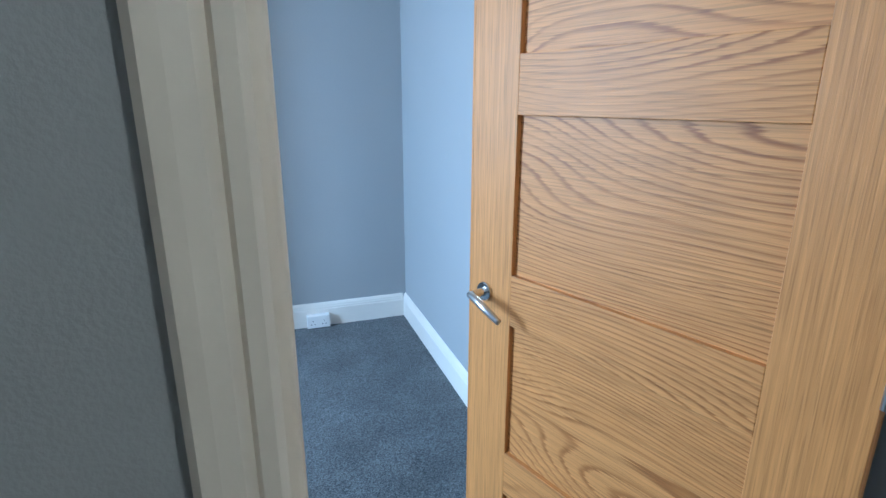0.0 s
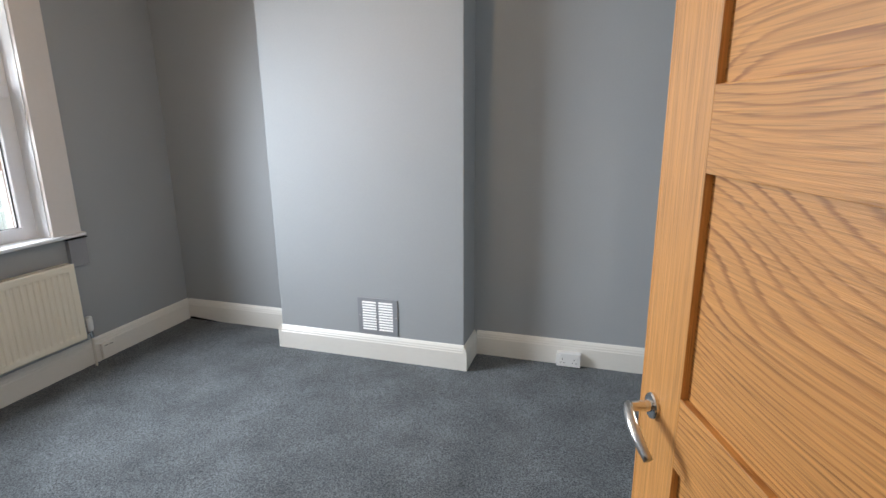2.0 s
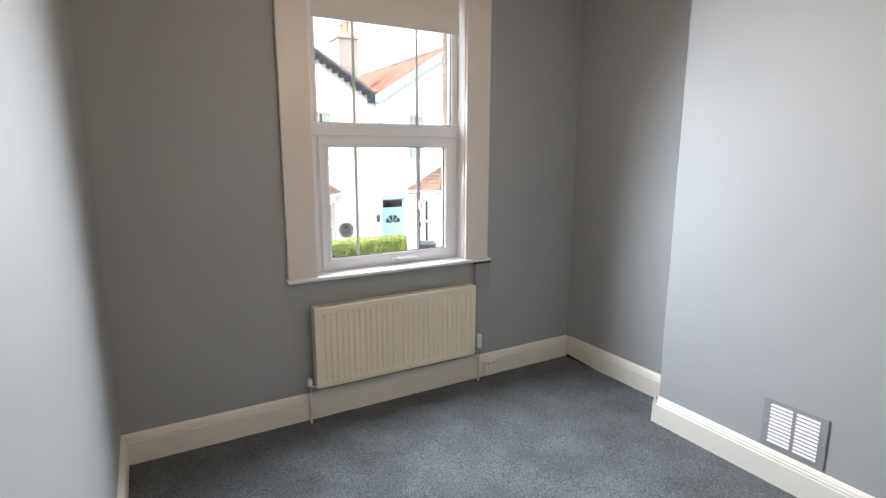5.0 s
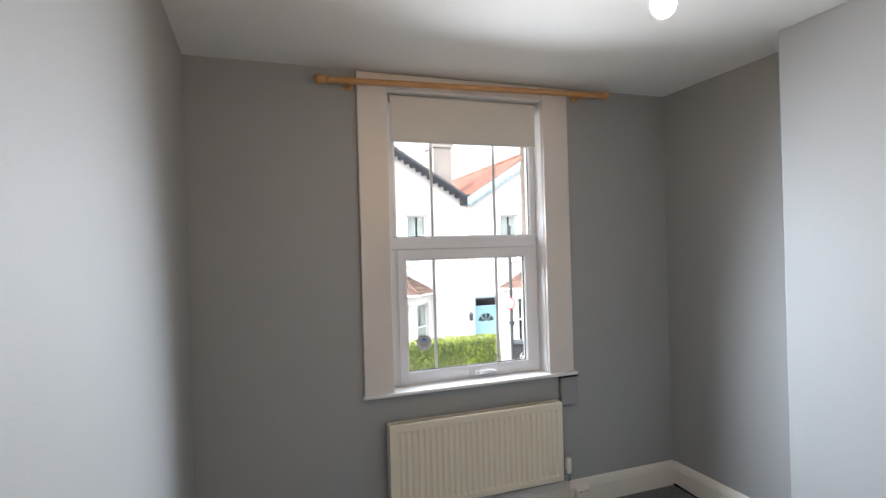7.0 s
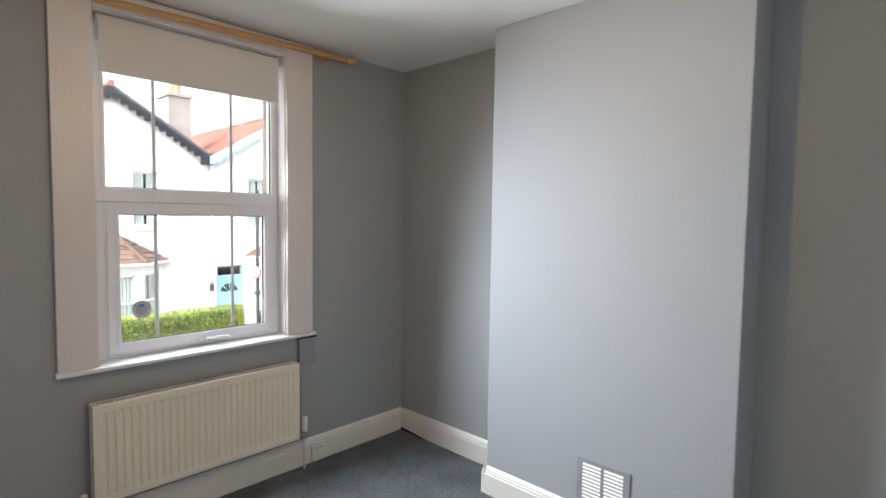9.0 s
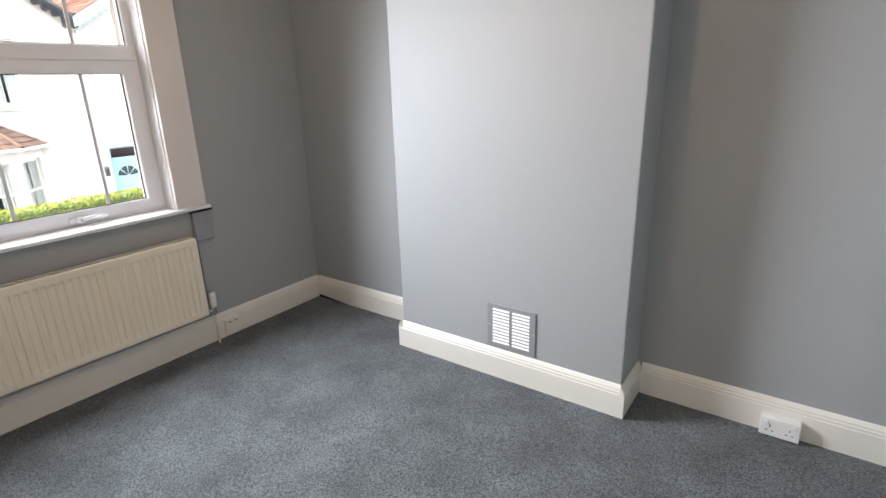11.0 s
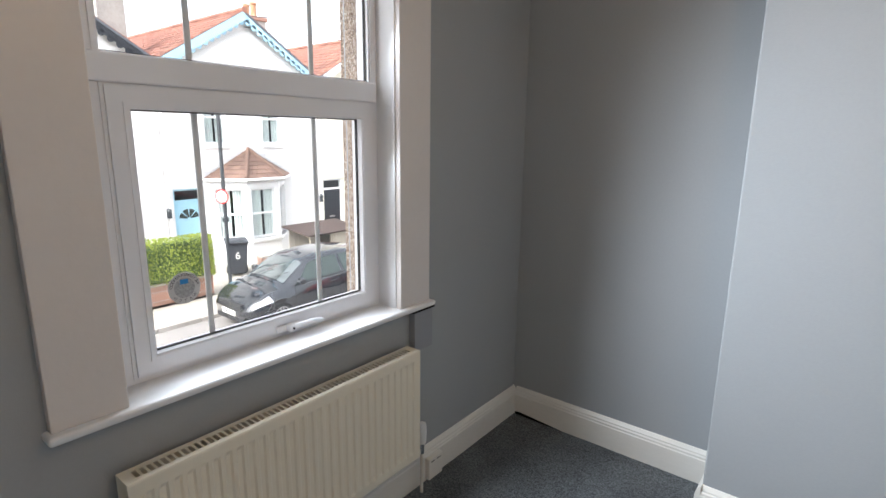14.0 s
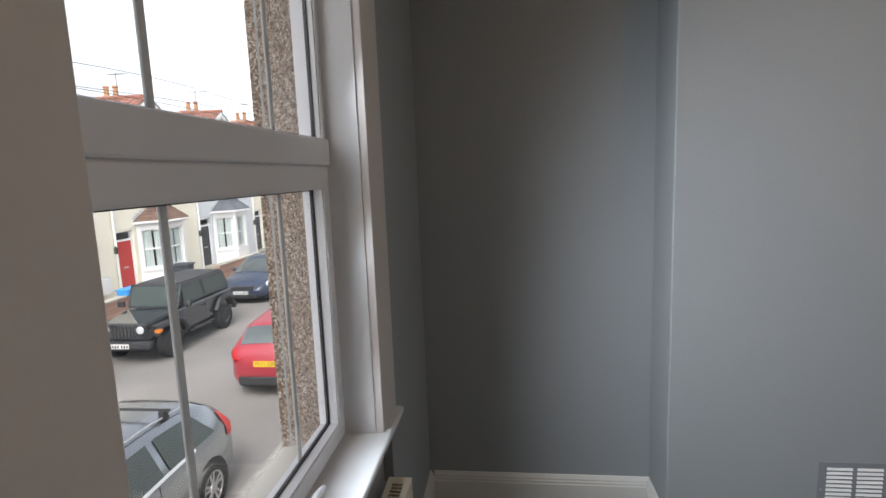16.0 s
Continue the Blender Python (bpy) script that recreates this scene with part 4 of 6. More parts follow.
def tiled(A, B, C, D, courses, width, bm=None, lift=0.035, thick=0.02):
    """Courses of separate tiles over the slope A-B (eaves) to D-C (top)."""
    A, B, C, D = map(Vector, (A, B, C, D))
    out = (B - A).cross(D - A).normalized()
    bm = bm or bmesh.new()
    for i in range(courses):
        t0, t1 = i / courses, min(1.0, (i + 1.25) / courses)
        a, b = A.lerp(D, t0), B.lerp(C, t0)
        d, c = A.lerp(D, t1), B.lerp(C, t1)
        n = max(1, round((b - a).length / width))
        for k in range(n):
            s0, s1 = k / n + 0.004, (k + 1) / n - 0.004
            q = [a.lerp(b, s0), a.lerp(b, s1), d.lerp(c, s1), d.lerp(c, s0)]
            j = random.uniform(-0.004, 0.004)
            top = [p + out * (h + j) for p, h in zip(q, (lift, lift, 0.012, 0.012))]
            low = [p + out * (h - thick + j) for p, h in zip(q, (lift, lift, 0.012, 0.012))]
            if (q[2] - q[3]).length < 1e-4:
                top, low = top[:3], low[:3]
            v, w = [bm.verts.new(p) for p in top], [bm.verts.new(p) for p in low]
            bm.faces.new(v)
            bm.faces.new(w[::-1])
            for e in range(len(v)):
                bm.faces.new((w[e], w[(e + 1) % len(v)], v[(e + 1) % len(v)], v[e]))
    return bm


def slope(A, B, C, D, t):
    """A thick sloping slab."""
    bm = bmesh.new()
    A, B, C, D = map(Vector, (A, B, C, D))
    n = (B - A).cross(D - A).normalized() * t
    v = [bm.verts.new(p) for p in (A, B, C, D)]
    w = [bm.verts.new(p - n) for p in (A, B, C, D)]
    bm.faces.new(v)
    bm.faces.new(w[::-1])
    for e in range(4):
        bm.faces.new((w[e], w[(e + 1) % 4], v[(e + 1) % 4], v[e]))
    return bm


def wavy(m, u0, u1, v0, v1, folds, amp, bm=None):
    """A hanging curtain in the plane of m."""
    bm2, n = bmesh.new(), folds * 6
    rows = [[bm2.verts.new(m @ Vector((u0 + (u1 - u0) * i / n, v, -0.025 + amp * math.sin(i / 6 * 6.283)))) for i in range(n + 1)] for v in (v0, v1)]
    for i in range(n):
        bm2.faces.new((rows[0][i], rows[0][i + 1], rows[1][i + 1], rows[1][i]))
    return merge(bm, bm2)


def house_window(root, m, u0, u1, v0, v1, curtain=True, arch=False, mull=1):
    """A sash window set in an opening of a house wall; m takes (u, v, w) to the house."""
    wroot = part("window", pierced(u0, u1, v0, v1, 0.06, [(u0 + 0.06, u1 - 0.06, v0 + 0.08, (v0 + v1) / 2 - 0.03), (u0 + 0.06, u1 - 0.06, (v0 + v1) / 2 + 0.03, v1 - 0.06)], m @ Matrix.Translation((0, 0, -0.09))), TRIM, root)
    bm = box((u0 + 0.06, v0 + 0.08, -0.128), (u1 - 0.06, v1 - 0.06, -0.122))
    bm.transform(m)
    part("pane", bm, DARKGLASS, wroot)
    bm = box((u0 - 0.06, v0 - 0.1, -0.12), (u1 + 0.06, v0, 0.07), 0.01)
    bm.transform(m)
    part("sill", bm, TRIM, wroot)
    if curtain:
        mm = m @ Matrix.Translation((0, 0, -0.12))
        w = u1 - u0
        for a, b in ((u0, u0 + 0.47 * w), (u1 - 0.43 * w, u1)):
            part("curtain", wavy(mm, a, b, v0, v1, 4, 0.018), CURTAIN, wroot)
    return wroot


def house(colour, barge, door_mat, bay_tile, roof_tile, label, fan=False, ornate=False, chimney=None):
    """A gabled terraced house with a canted bay: front at x = 0 facing +x, ground at z = 0, centred on y = 0."""
    r = thing("terraced_house", label, "house", group="houses across the street")
    hw, ez, az = 2.69, 5.95, 7.60
    m = plane_to_world((0, 0, 0), (0, 1, 0), (0, 0, 1))
    dy0, dy1, dz = -2.50, -1.58, 2.42
    ups = [(-1.42, -0.72, 3.68, 5.30), (0.52, 1.22, 3.68, 5.30)]
    part("wall", pierced(-hw, hw, 0, ez, 0.22, [(dy0, dy1, 0.0, dz), (-1.0, 0.8, 0.3, 2.4), *ups], m), colour, r)
    bm = bmesh.new()
    f = [bm.verts.new(p) for p in ((0, -hw, ez), (0, hw, ez), (0, 0, az))]
    b = [bm.verts.new(p) for p in ((-0.22, -hw, ez), (-0.22, hw, ez), (-0.22, 0, az))]
    bm.faces.new(f), bm.faces.new(b[::-1])
    for e in range(3):
        bm.faces.new((f[e], b[e], b[(e + 1) % 3], f[(e + 1) % 3]))
    part("gable", bm, colour, r)
    # body, floors and party walls carry the rooms' shade as a near-black colour
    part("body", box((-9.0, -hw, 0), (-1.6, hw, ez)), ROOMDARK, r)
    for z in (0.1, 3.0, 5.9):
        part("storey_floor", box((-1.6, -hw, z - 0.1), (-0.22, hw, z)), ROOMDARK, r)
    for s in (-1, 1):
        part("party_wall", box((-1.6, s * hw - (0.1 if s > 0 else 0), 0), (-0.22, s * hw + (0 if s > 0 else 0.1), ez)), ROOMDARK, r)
    # roof
    for s in (-1, 1):
        e0, e1 = Vector((0.22, s * (hw + 0.02), ez - 0.02)), Vector((-9.0, s * (hw + 0.02), ez - 0.02))
        t0, t1 = Vector((0.22, 0, az + 0.03)), Vector((-9.0, 0, az + 0.03))
        q = (e1, e0, t0, t1) if s < 0 else (e0, e1, t1, t0)
        roof = part("roof", slope(*q, 0.06), SLATE, r)
        tagged(part("roof_tiles", tiled(*q, 12, 0.28), roof_tile, roof), kind="stuff")
    bm = bmesh.new()
    for i in range(28):
        merge(bm, rod((0.24 - i * 0.33, 0, az + 0.05), (0.24 - i * 0.33 - 0.31, 0, az + 0.05), 0.09, seg=8))
    tagged(part("ridge_tiles", bm, roof_tile, r), kind="stuff")
    # bargeboards
    for s in (-1, 1):
        a, b = Vector((0, s * (hw + 0.06), ez - 0.06)), Vector((0, 0, az + 0.02))
        d = (b - a).normalized()
        n = Vector((0, -d.z, d.y)) * (1 if s < 0 else -1)
        bb = part("bargeboard", slope(a + Vector((0.20, 0, 0)), b + Vector((0.20, 0, 0)), b - n * 0.0 + Vector((0.20, 0, -0.26)), a + Vector((0.20, 0, -0.26)), 0.035), barge, r)
        if ornate:
            bm = bmesh.new()
            k = 14
            for i in range(k):
                p = a.lerp(b, (i + 0.5) / k) + Vector((0.185, 0, -0.26))
                merge(bm, rod(p - Vector((0.015, 0, 0)), p + Vector((0.015, 0, 0)), 0.085, seg=10))
            part("scallops", bm, barge, bb)
        part("soffit", slope(a + Vector((0.0, 0, -0.02)), a + Vector((0.19, 0, -0.02)), b + Vector((0.19, 0, -0.04)), b + Vector((0.0, 0, -0.04)), 0.02), TRIM, r)
    if ornate:
        part("kneeler", box((0.0, hw - 0.25, ez - 0.32), (0.22, hw + 0.06, ez + 0.05), 0.02), barge, r)
    # door
    dr = part("door", box((-0.16, dy0 + 0.07, 0.12), (-0.11, dy1 - 0.07, 2.02), 0.004), door_mat, r)
    part("door_frame", pierced(dy0, dy1, 0.05, dz, 0.1, [(dy0 + 0.07, dy1 - 0.07, 0.1, 2.02), (dy0 + 0.07, dy1 - 0.07, 2.09, dz - 0.06)], m @ Matrix.Translation((0, 0, -0.08))), TRIM if not fan else door_mat, r)
    bm = box((-0.135, dy0 + 0.07, 2.09), (-0.13, dy1 - 0.07, dz - 0.06))
    part("transom_pane", bm, DARKGLASS, r)
    yc = (dy0 + dy1) / 2
    if fan:
        for i in range(4):
            bm = bmesh.new()
            a0, a1 = radians(8 + i * 43), radians(8 + i * 43 + 35)
            pts = [(0.05, a0), (0.30, a0), (0.30, (a0 + a1) / 2), (0.30, a1), (0.05, a1)]
            f = [bm.verts.new((-0.106, yc + rr * math.cos(a), 1.52 + rr * math.sin(a))) for rr, a in pts]
            b = [bm.verts.new((-0.112, yc + rr * math.cos(a), 1.52 + rr * math.sin(a))) for rr, a in pts]
            bm.faces.new(f), bm.faces.new(b[::-1])
            for e in range(5):
                bm.faces.new((f[e], b[e], b[(e + 1) % 5], f[(e + 1) % 5]))
            part("fan_pane", bm, CARGLASS, dr)
    for y in (yc - 0.2, yc + 0.2):
        for z0, z1 in ((0.3, 0.8), (0.95, 1.4)) if fan else ((0.3, 0.9), (1.05, 1.85)):
            part("door_panel", box((-0.112, y - 0.13, z0), (-0.104, y + 0.13, z1), 0.004), door_mat, dr)
    part("letterbox", box((-0.11, yc - 0.13, 0.98), (-0.1, yc + 0.13, 1.04), 0.004), STEEL, dr)
    part("door_step", box((-0.1, dy0, 0.0), (0.3, dy1, 0.12), 0.01), SILLSTONE, r)
    lt = part("wall_lantern", box((0.03, dy0 - 0.24, 1.62), (0.13, dy0 - 0.13, 1.84), 0.02), IRON, r)
    part("lantern_cap", lathe([(0.09, 0), (0.02, 0.08)], Matrix.Translation((0.08, dy0 - 0.185, 1.84)), 4), IRON, lt)
    # upper windows
    for u0, u1, v0, v1 in ups:
        house_window(r, m, u0, u1, v0, v1)
        part("lintel", box((-0.01, u0 - 0.1, v1), (0.035, u1 + 0.1, v1 + 0.16), 0.01), TRIM, r)
    # canted bay
    foot = [(0.0, -1.38), (0.76, -0.62), (0.76, 0.50), (0.0, 1.26)]
    by_c = -0.06
    for (x0, y0), (x1, y1) in zip(foot, foot[1:]):
        u = Vector((x1 - x0, y1 - y0, 0))
        mm = plane_to_world((x0, y0, 0), u, (0, 0, 1))
        ln = u.length
        ms = 0.13
        part("bay_wall", pierced(0, ln, 0, 2.66, 0.16, [(ms, ln - ms, 0.78, 2.36)], mm), TRIM if colour is not CREAM else TRIM, r)
        house_window(r, mm, ms, ln - ms, 0.78, 2.36)
    eave = [(0.02, -1.58), (0.92, -0.72), (0.92, 0.60), (0.02, 1.46)]
    ez2, az2 = 2.68, 3.52
    bm = bmesh.new()
    for (x0, y0), (x1, y1) in zip(eave, eave[1:]):
        tiled((x0, y0, ez2), (x1, y1, ez2), (0.03, by_c + (0.03 if y1 > 0.3 else -0.03), az2), (0.03, by_c + (0.03 if y1 > 0.3 else -0.03) - 0.001, az2), 7, 0.2, bm)
    tagged(part("bay_roof_tiles", bm, bay_tile, r), kind="stuff")
    bm = bmesh.new()
    f = [bm.verts.new((x, y, ez2 - 0.03)) for x, y in eave]
    top = bm.verts.new((0.01, by_c, az2 - 0.02))
    bm.faces.new(f[::-1])
    for a, b in zip(f, f[1:]):
        bm.faces.new((a, b, top))
    part("bay_roof", bm, SLATE, r)
    for (x0, y0) in eave[1:3]:
        part("hip_tiles", rod((x0, y0, ez2 + 0.03), (0.03, by_c, az2 + 0.04), 0.055, seg=8), bay_tile if bay_tile is not TILE_RED else CREAM, r)
    for (x0, y0), (x1, y1) in zip(eave, eave[1:]):
        part("gutter", rod((x0, y0, ez2 - 0.03), (x1, y1, ez2 - 0.03), 0.05, seg=8), TRIM, r)
    bm = bmesh.new()
    for s in (-1, 1):
        for i in range(7):
            t = (i + 0.5) / 7
            y = by_c + s * 1.5 * (1 - t)
            merge(bm, box((0.0, y - 0.11, ez2 + 0.03 + 0.84 * t), (0.03, y + 0.11, ez2 + 0.17 + 0.84 * t)))
    part("lead_flashing", bm, LEAD, r)
    # rain pipe
    part("drain_pipe", tube([(0.06, -hw + 0.05, 0.0), (0.06, -hw + 0.05, 5.6)], 0.04), TRIM, r)
    if chimney:
        cy, cx, mt, h = chimney
        c = part("chimney", box((cx - 0.9, cy - 0.36, ez - 0.6), (cx, cy + 0.36, h), 0.01), mt, r)
        part("chimney_cap", box((cx - 0.96, cy - 0.42, h), (cx + 0.06, cy + 0.42, h + 0.14), 0.02), mt, c)
        for dx in (0.2, 0.65):
            part("chimney_pot", lathe([(0.13, 0), (0.11, 0.1), (0.1, 0.4), (0.13, 0.42), (0.13, 0.48), (0.09, 0.49)], Matrix.Translation((cx - dx, cy, h + 0.14)), 14), CLAY, c)
        part("aerial", tube([(cx - 0.4, cy + 0.38, h - 0.4), (cx - 0.4, cy + 0.38, h + 1.3)], 0.014, seg=6), IRON, c)
        bm = rod((cx - 0.8, cy + 0.38, h + 1.2), (cx + 0.2, cy + 0.38, h + 1.2), 0.01, seg=6)
        for i in range(6):
            merge(bm, rod((cx - 0.7 + 0.15 * i, cy + 0.16, h + 1.2), (cx - 0.7 + 0.15 * i, cy + 0.60, h + 1.2), 0.007, seg=5))
        part("aerial_rods", bm, IRON, c)
    return r


PERIOD, YB = 5.40, 6.95
house_a = house(RENDER, BLACKPAINT, BLACKPAINT, TILE_BROWN, TILE_RED, "white rendered house with black scalloped bargeboards", ornate=True, chimney=(2.42, -1.6, STONE, 7.95))
house_b = house(RENDER, SKYBLUE, BLUEPAINT, TILE_BROWN, TILE_RED, "white rendered house with blue bargeboards and door", fan=True, ornate=True, chimney=(2.1, -2.4, BRICK, 8.0))
house_c = house(CREAM, TRIM, BLACKPAINT, TILE_RED, TILE_RED, "cream rendered house with orange tiled bay roof", chimney=(2.1, -2.2, BRICK, 7.9))
house_d = house(CREAM, TRIM, REDPAINT, TILE_BROWN, TILE_RED, "cream rendered house with a red front door", chimney=(2.0, -2.6, BRICK, 7.9))
house_e = house(PALE, TRIM, BLACKPAINT, SLATE, TILE_RED, "pale grey rendered house with slate bay roof", chimney=(2.1, -2.2, BRICK, 7.9))
for ob, k in ((house_a, -1), (house_b, 0), (house_c, 1), (house_d, 2), (house_e, 3)):
    put(ob, pose(-14, YB + PERIOD * k, HZ))
for k, src in ((-2, house_c), (-3, house_d), (4, house_c), (5, house_a), (6, house_d), (7, house_e), (8, house_c), (9, house_d)):
    copy_thing(src, pose(-14, YB + PERIOD * k, HZ))


# ---- front walls, hedge, bins ----
def garden_wall(y0, y1, h, x=-11.2, material=BRICK, label="low red brick garden wall with coping"):
    g = thing("garden_wall", label, "wall", (x, (y0 + y1) / 2, GZ))
    part("wall", box((x - 0.22, y0, GZ), (x, y1, GZ + h)), material, g)
    n = max(1, round((y1 - y0) / 0.6))
    for i in range(n):
        a, b = y0 + (y1 - y0) * i / n, y0 + (y1 - y0) * (i + 1) / n
        part("coping", box((x - 0.26, a + 0.004, GZ + h), (x + 0.04, b - 0.004, GZ + h + 0.06), 0.012), SLAB, g)
    return g


garden_wall(-4.2, 4.0, 0.60)
garden_wall(5.4, 6.9, 0.80)
garden_wall(10.65, 14.8, 0.85)
garden_wall(17.2, 20.6, 0.85)
garden_wall(22.8, 26.5, 0.85)


def hedge(x0, x1, y0, y1, z0, z1):
    """A clipped hedge: a woody core and thousands of small leaves."""
    h = thing("hedge", "clipped yellow-green privet hedge above the brick wall", "hedge", ((x0 + x1) / 2, (y0 + y1) / 2, z0))
    bm = box((x0 + 0.12, y0 + 0.1, z0), (x1 - 0.12, y1 - 0.1, z1 - 0.1), 0.1)
    part("core", bm, LEAFDARK, h)
    rnd = random.Random(5)
    verts, faces = [], []
    for i in range(15000):
        side = rnd.random()
        y = rnd.uniform(y0, y1)
        if side < 0.52:
            p = Vector((x1 - abs(rnd.gauss(0, 0.05)), y, rnd.uniform(z0, z1)))
        elif side < 0.84:
            p = Vector((rnd.uniform(x0, x1), y, z1 - abs(rnd.gauss(0, 0.05))))
        else:
            p = Vector((rnd.uniform(x0, x1), y1 - abs(rnd.gauss(0, 0.05)), rnd.uniform(z0, z1)))
        p += Vector((0.05, 0.0, 0.06)) * noise.noise(p * 2.2)
        q = Euler((rnd.uniform(0, 6.28), rnd.uniform(0, 6.28), rnd.uniform(0, 6.28))).to_matrix()
        s = rnd.uniform(0.018, 0.034)
        k = len(verts)
        verts += [tuple(p + q @ Vector(c) * s) for c in ((-1, 0, 0), (0, -0.55, 0.12), (1.1, 0, 0), (0, 0.55, 0.12))]
        faces.append((k, k + 1, k + 2, k + 3))
    me = bpy.data.meshes.new("leaves")
    me.from_pydata(verts, [], faces)
    me.materials.append(LEAF)
    lv = new("leaves", me)
    lv.parent, lv.matrix_parent_inverse = h, ROOTS[h].inverted()
    tagged(lv, kind="stuff")


hedge(-11.62, -11.0, -4.2, 3.98, GZ + 0.66, GZ + 1.69)


def wheelie_bin(x, y, turn, number=""):
    b = thing("wheelie_bin", "dark grey plastic wheelie bin" + (" with a white number" if number else " beside a garden wall"), "bin", group="wheelie bins")
    bm = bmesh.new()
    lo = [bm.verts.new(p) for p in ((-0.24, -0.22, 0.1), (0.22, -0.22, 0.06), (0.22, 0.22, 0.06), (-0.24, 0.22, 0.1))]
    hi = [bm.verts.new(p) for p in ((-0.34, -0.28, 0.96), (0.30, -0.28, 0.96), (0.30, 0.28, 0.96), (-0.34, 0.28, 0.96))]
    bm.faces.new(lo[::-1]), bm.faces.new(hi)
    for i in range(4):
        bm.faces.new((lo[i], lo[(i + 1) % 4], hi[(i + 1) % 4], hi[i]))
    bmesh.ops.bevel(bm, geom=bm.edges[:], offset=0.02, segments=2, affect="EDGES")
    part("body", bm, BINPLASTIC, b)
    lid = part("lid", box((-0.38, -0.31, 0.965), (0.36, 0.31, 1.03), 0.03, seg=3), BINPLASTIC, b)
    part("lid_crown", box((-0.26, -0.22, 1.03), (0.24, 0.22, 1.055), 0.02), BINPLASTIC, lid)
    part("handle", rod((-0.40, -0.24, 0.93), (-0.40, 0.24, 0.93), 0.02), BINPLASTIC, b)
    for s in (-1, 1):
        part("wheel", rod((-0.24, s * 0.24, 0.1), (-0.24, s * 0.29, 0.1), 0.1, seg=16), TYRE, b)
    if number:
        t = bpy.data.curves.new("number", "FONT")
        t.body, t.size, t.align_x, t.extrude = number, 0.30, "CENTER", 0.002
        t.materials.append(PLATEWHITE)
        o = new("number", t)
        o.parent = b
        o.matrix_basis = pose(0.292, 0, 0.52, 90 + 5, 0, 90)
    put(b, pose(x, y, HZ, 0, 0, turn))


wheelie_bin(-12.45, 5.40, -25, "6")
wheelie_bin(-11.75, 10.45, -10)
wheelie_bin(-12.1, 16.2, 10)

# bin store: a lean-to of boards with a felt roof
st = thing("bin_store", "timber lean-to bin store with a felt roof", "bin store", (-11.9, 8.0, GZ))
for i in range(7):
    part("board", box((-11.33, 8.02 + i * 0.125, GZ + 0.06), (-11.30, 8.02 + i * 0.125 + 0.12, GZ + 1.16), 0.004), TIMBER, st)
for i in range(9):
    part("board", box((-12.36 + i * 0.115, 8.87, GZ + 0.06), (-12.36 + i * 0.115 + 0.11, 8.90, GZ + 1.16 + 0.012 * (9 - i)), 0.004), TIMBER, st)
for i in range(10):
    part("board", box((-12.40, 7.15 + i * 0.17, GZ + 0.06), (-12.37, 7.15 + i * 0.17 + 0.165, GZ + 1.28), 0.004), TIMBER, st)
for y in (7.15, 7.95, 8.83):
    part("post", box((-11.4, y, GZ + 0.06), (-11.33, y + 0.07, GZ + 1.16), 0.004), TIMBER, st)
bm = box((-12.5, 6.95, 0), (-11.15, 9.1, 0.05), 0.01)
bm.transform(Matrix.Translation((-11.15, 0, GZ + 1.17)) @ Matrix.Rotation(radians(6), 4, "Y") @ Matrix.Translation((11.15, 0, 0)))
part("roof", bm, FELT, st)
bag = thing("plastic_bag", "blue plastic bag in the bin store", "bag", (-11.55, 7.6, GZ))
bm = bmesh.new()
bmesh.ops.create_icosphere(bm, subdivisions=3, radius=0.3)
for v in bm.verts:
    v.co = Vector((v.co.x * 0.8, v.co.y * 0.7, v.co.z * 1.2 + 0.42)) + v.co * 0.5 * noise.noise(v.co * 6)
bm.transform(Matrix.Translation((-11.6, 7.72, GZ + 0.08)))
part("bag", bm, BLUEPLASTIC, bag)
bxs = thing("recycling_box", "blue plastic recycling box on the garden wall", "box", (-11.3, 12.3, GZ))
part("box", box((-11.45, 11.85, GZ + 0.915), (-11.05, 12.45, GZ + 1.08), 0.03), BLUEPLASTIC, bxs)
part("rim", box((-11.48, 11.82, GZ + 1.06), (-11.02, 12.48, GZ + 1.10), 0.01), BLUEPLASTIC, bxs)
mb = thing("meter_box", "white meter box on the house front", "meter box", (-13.9, 14.3, GZ))
part("case", box((-14.0, 14.0, GZ + 0.4), (-13.78, 14.5, GZ + 1.0), 0.02), TRIM, mb)
part("cover", box((-13.79, 14.03, GZ + 0.43), (-13.77, 14.47, GZ + 0.97), 0.008), TRIM, mb)

# street sign post with a speed roundel
sp = thing("sign_post", "dark sign post with a round 20 speed sign", "street sign", (-11.0, 4.35, GZ))
part("post", rod((-11.0, 4.35, GZ + 0.05), (-11.0, 4.35, GZ + 4.9), 0.045), IRON, sp)
turn_s = Matrix.Translation((-10.96, 4.30, 0.017)) @ Matrix.Rotation(radians(-62), 4, "Z")
for r_, x_, mt_ in ((0.185, 0.052, REDPAINT), (0.145, 0.060, PLATEWHITE)):
    bm = rod((x_ - 0.008, 0, 0), (x_, 0, 0), r_, seg=32)
    bm.transform(turn_s)
    part("disc", bm, mt_, sp, "red ringed white disc" if r_ > 0.15 else "")
t = bpy.data.curves.new("digits", "FONT")
t.body, t.size, t.align_x, t.align_y, t.extrude = "20", 0.19, "CENTER", "CENTER", 0.002
t.materials.append(BLACKPAINT)
o = new("digits", t)
o.parent = sp
o.matrix_parent_inverse = ROOTS[sp].inverted()
o.matrix_basis = turn_s @ pose(0.064, 0, 0, 90, 0, 90)
part("bracket", box((-11.06, 4.28, GZ + 1.95), (-10.94, 4.42, GZ + 2.08), 0.03), IRON, sp)

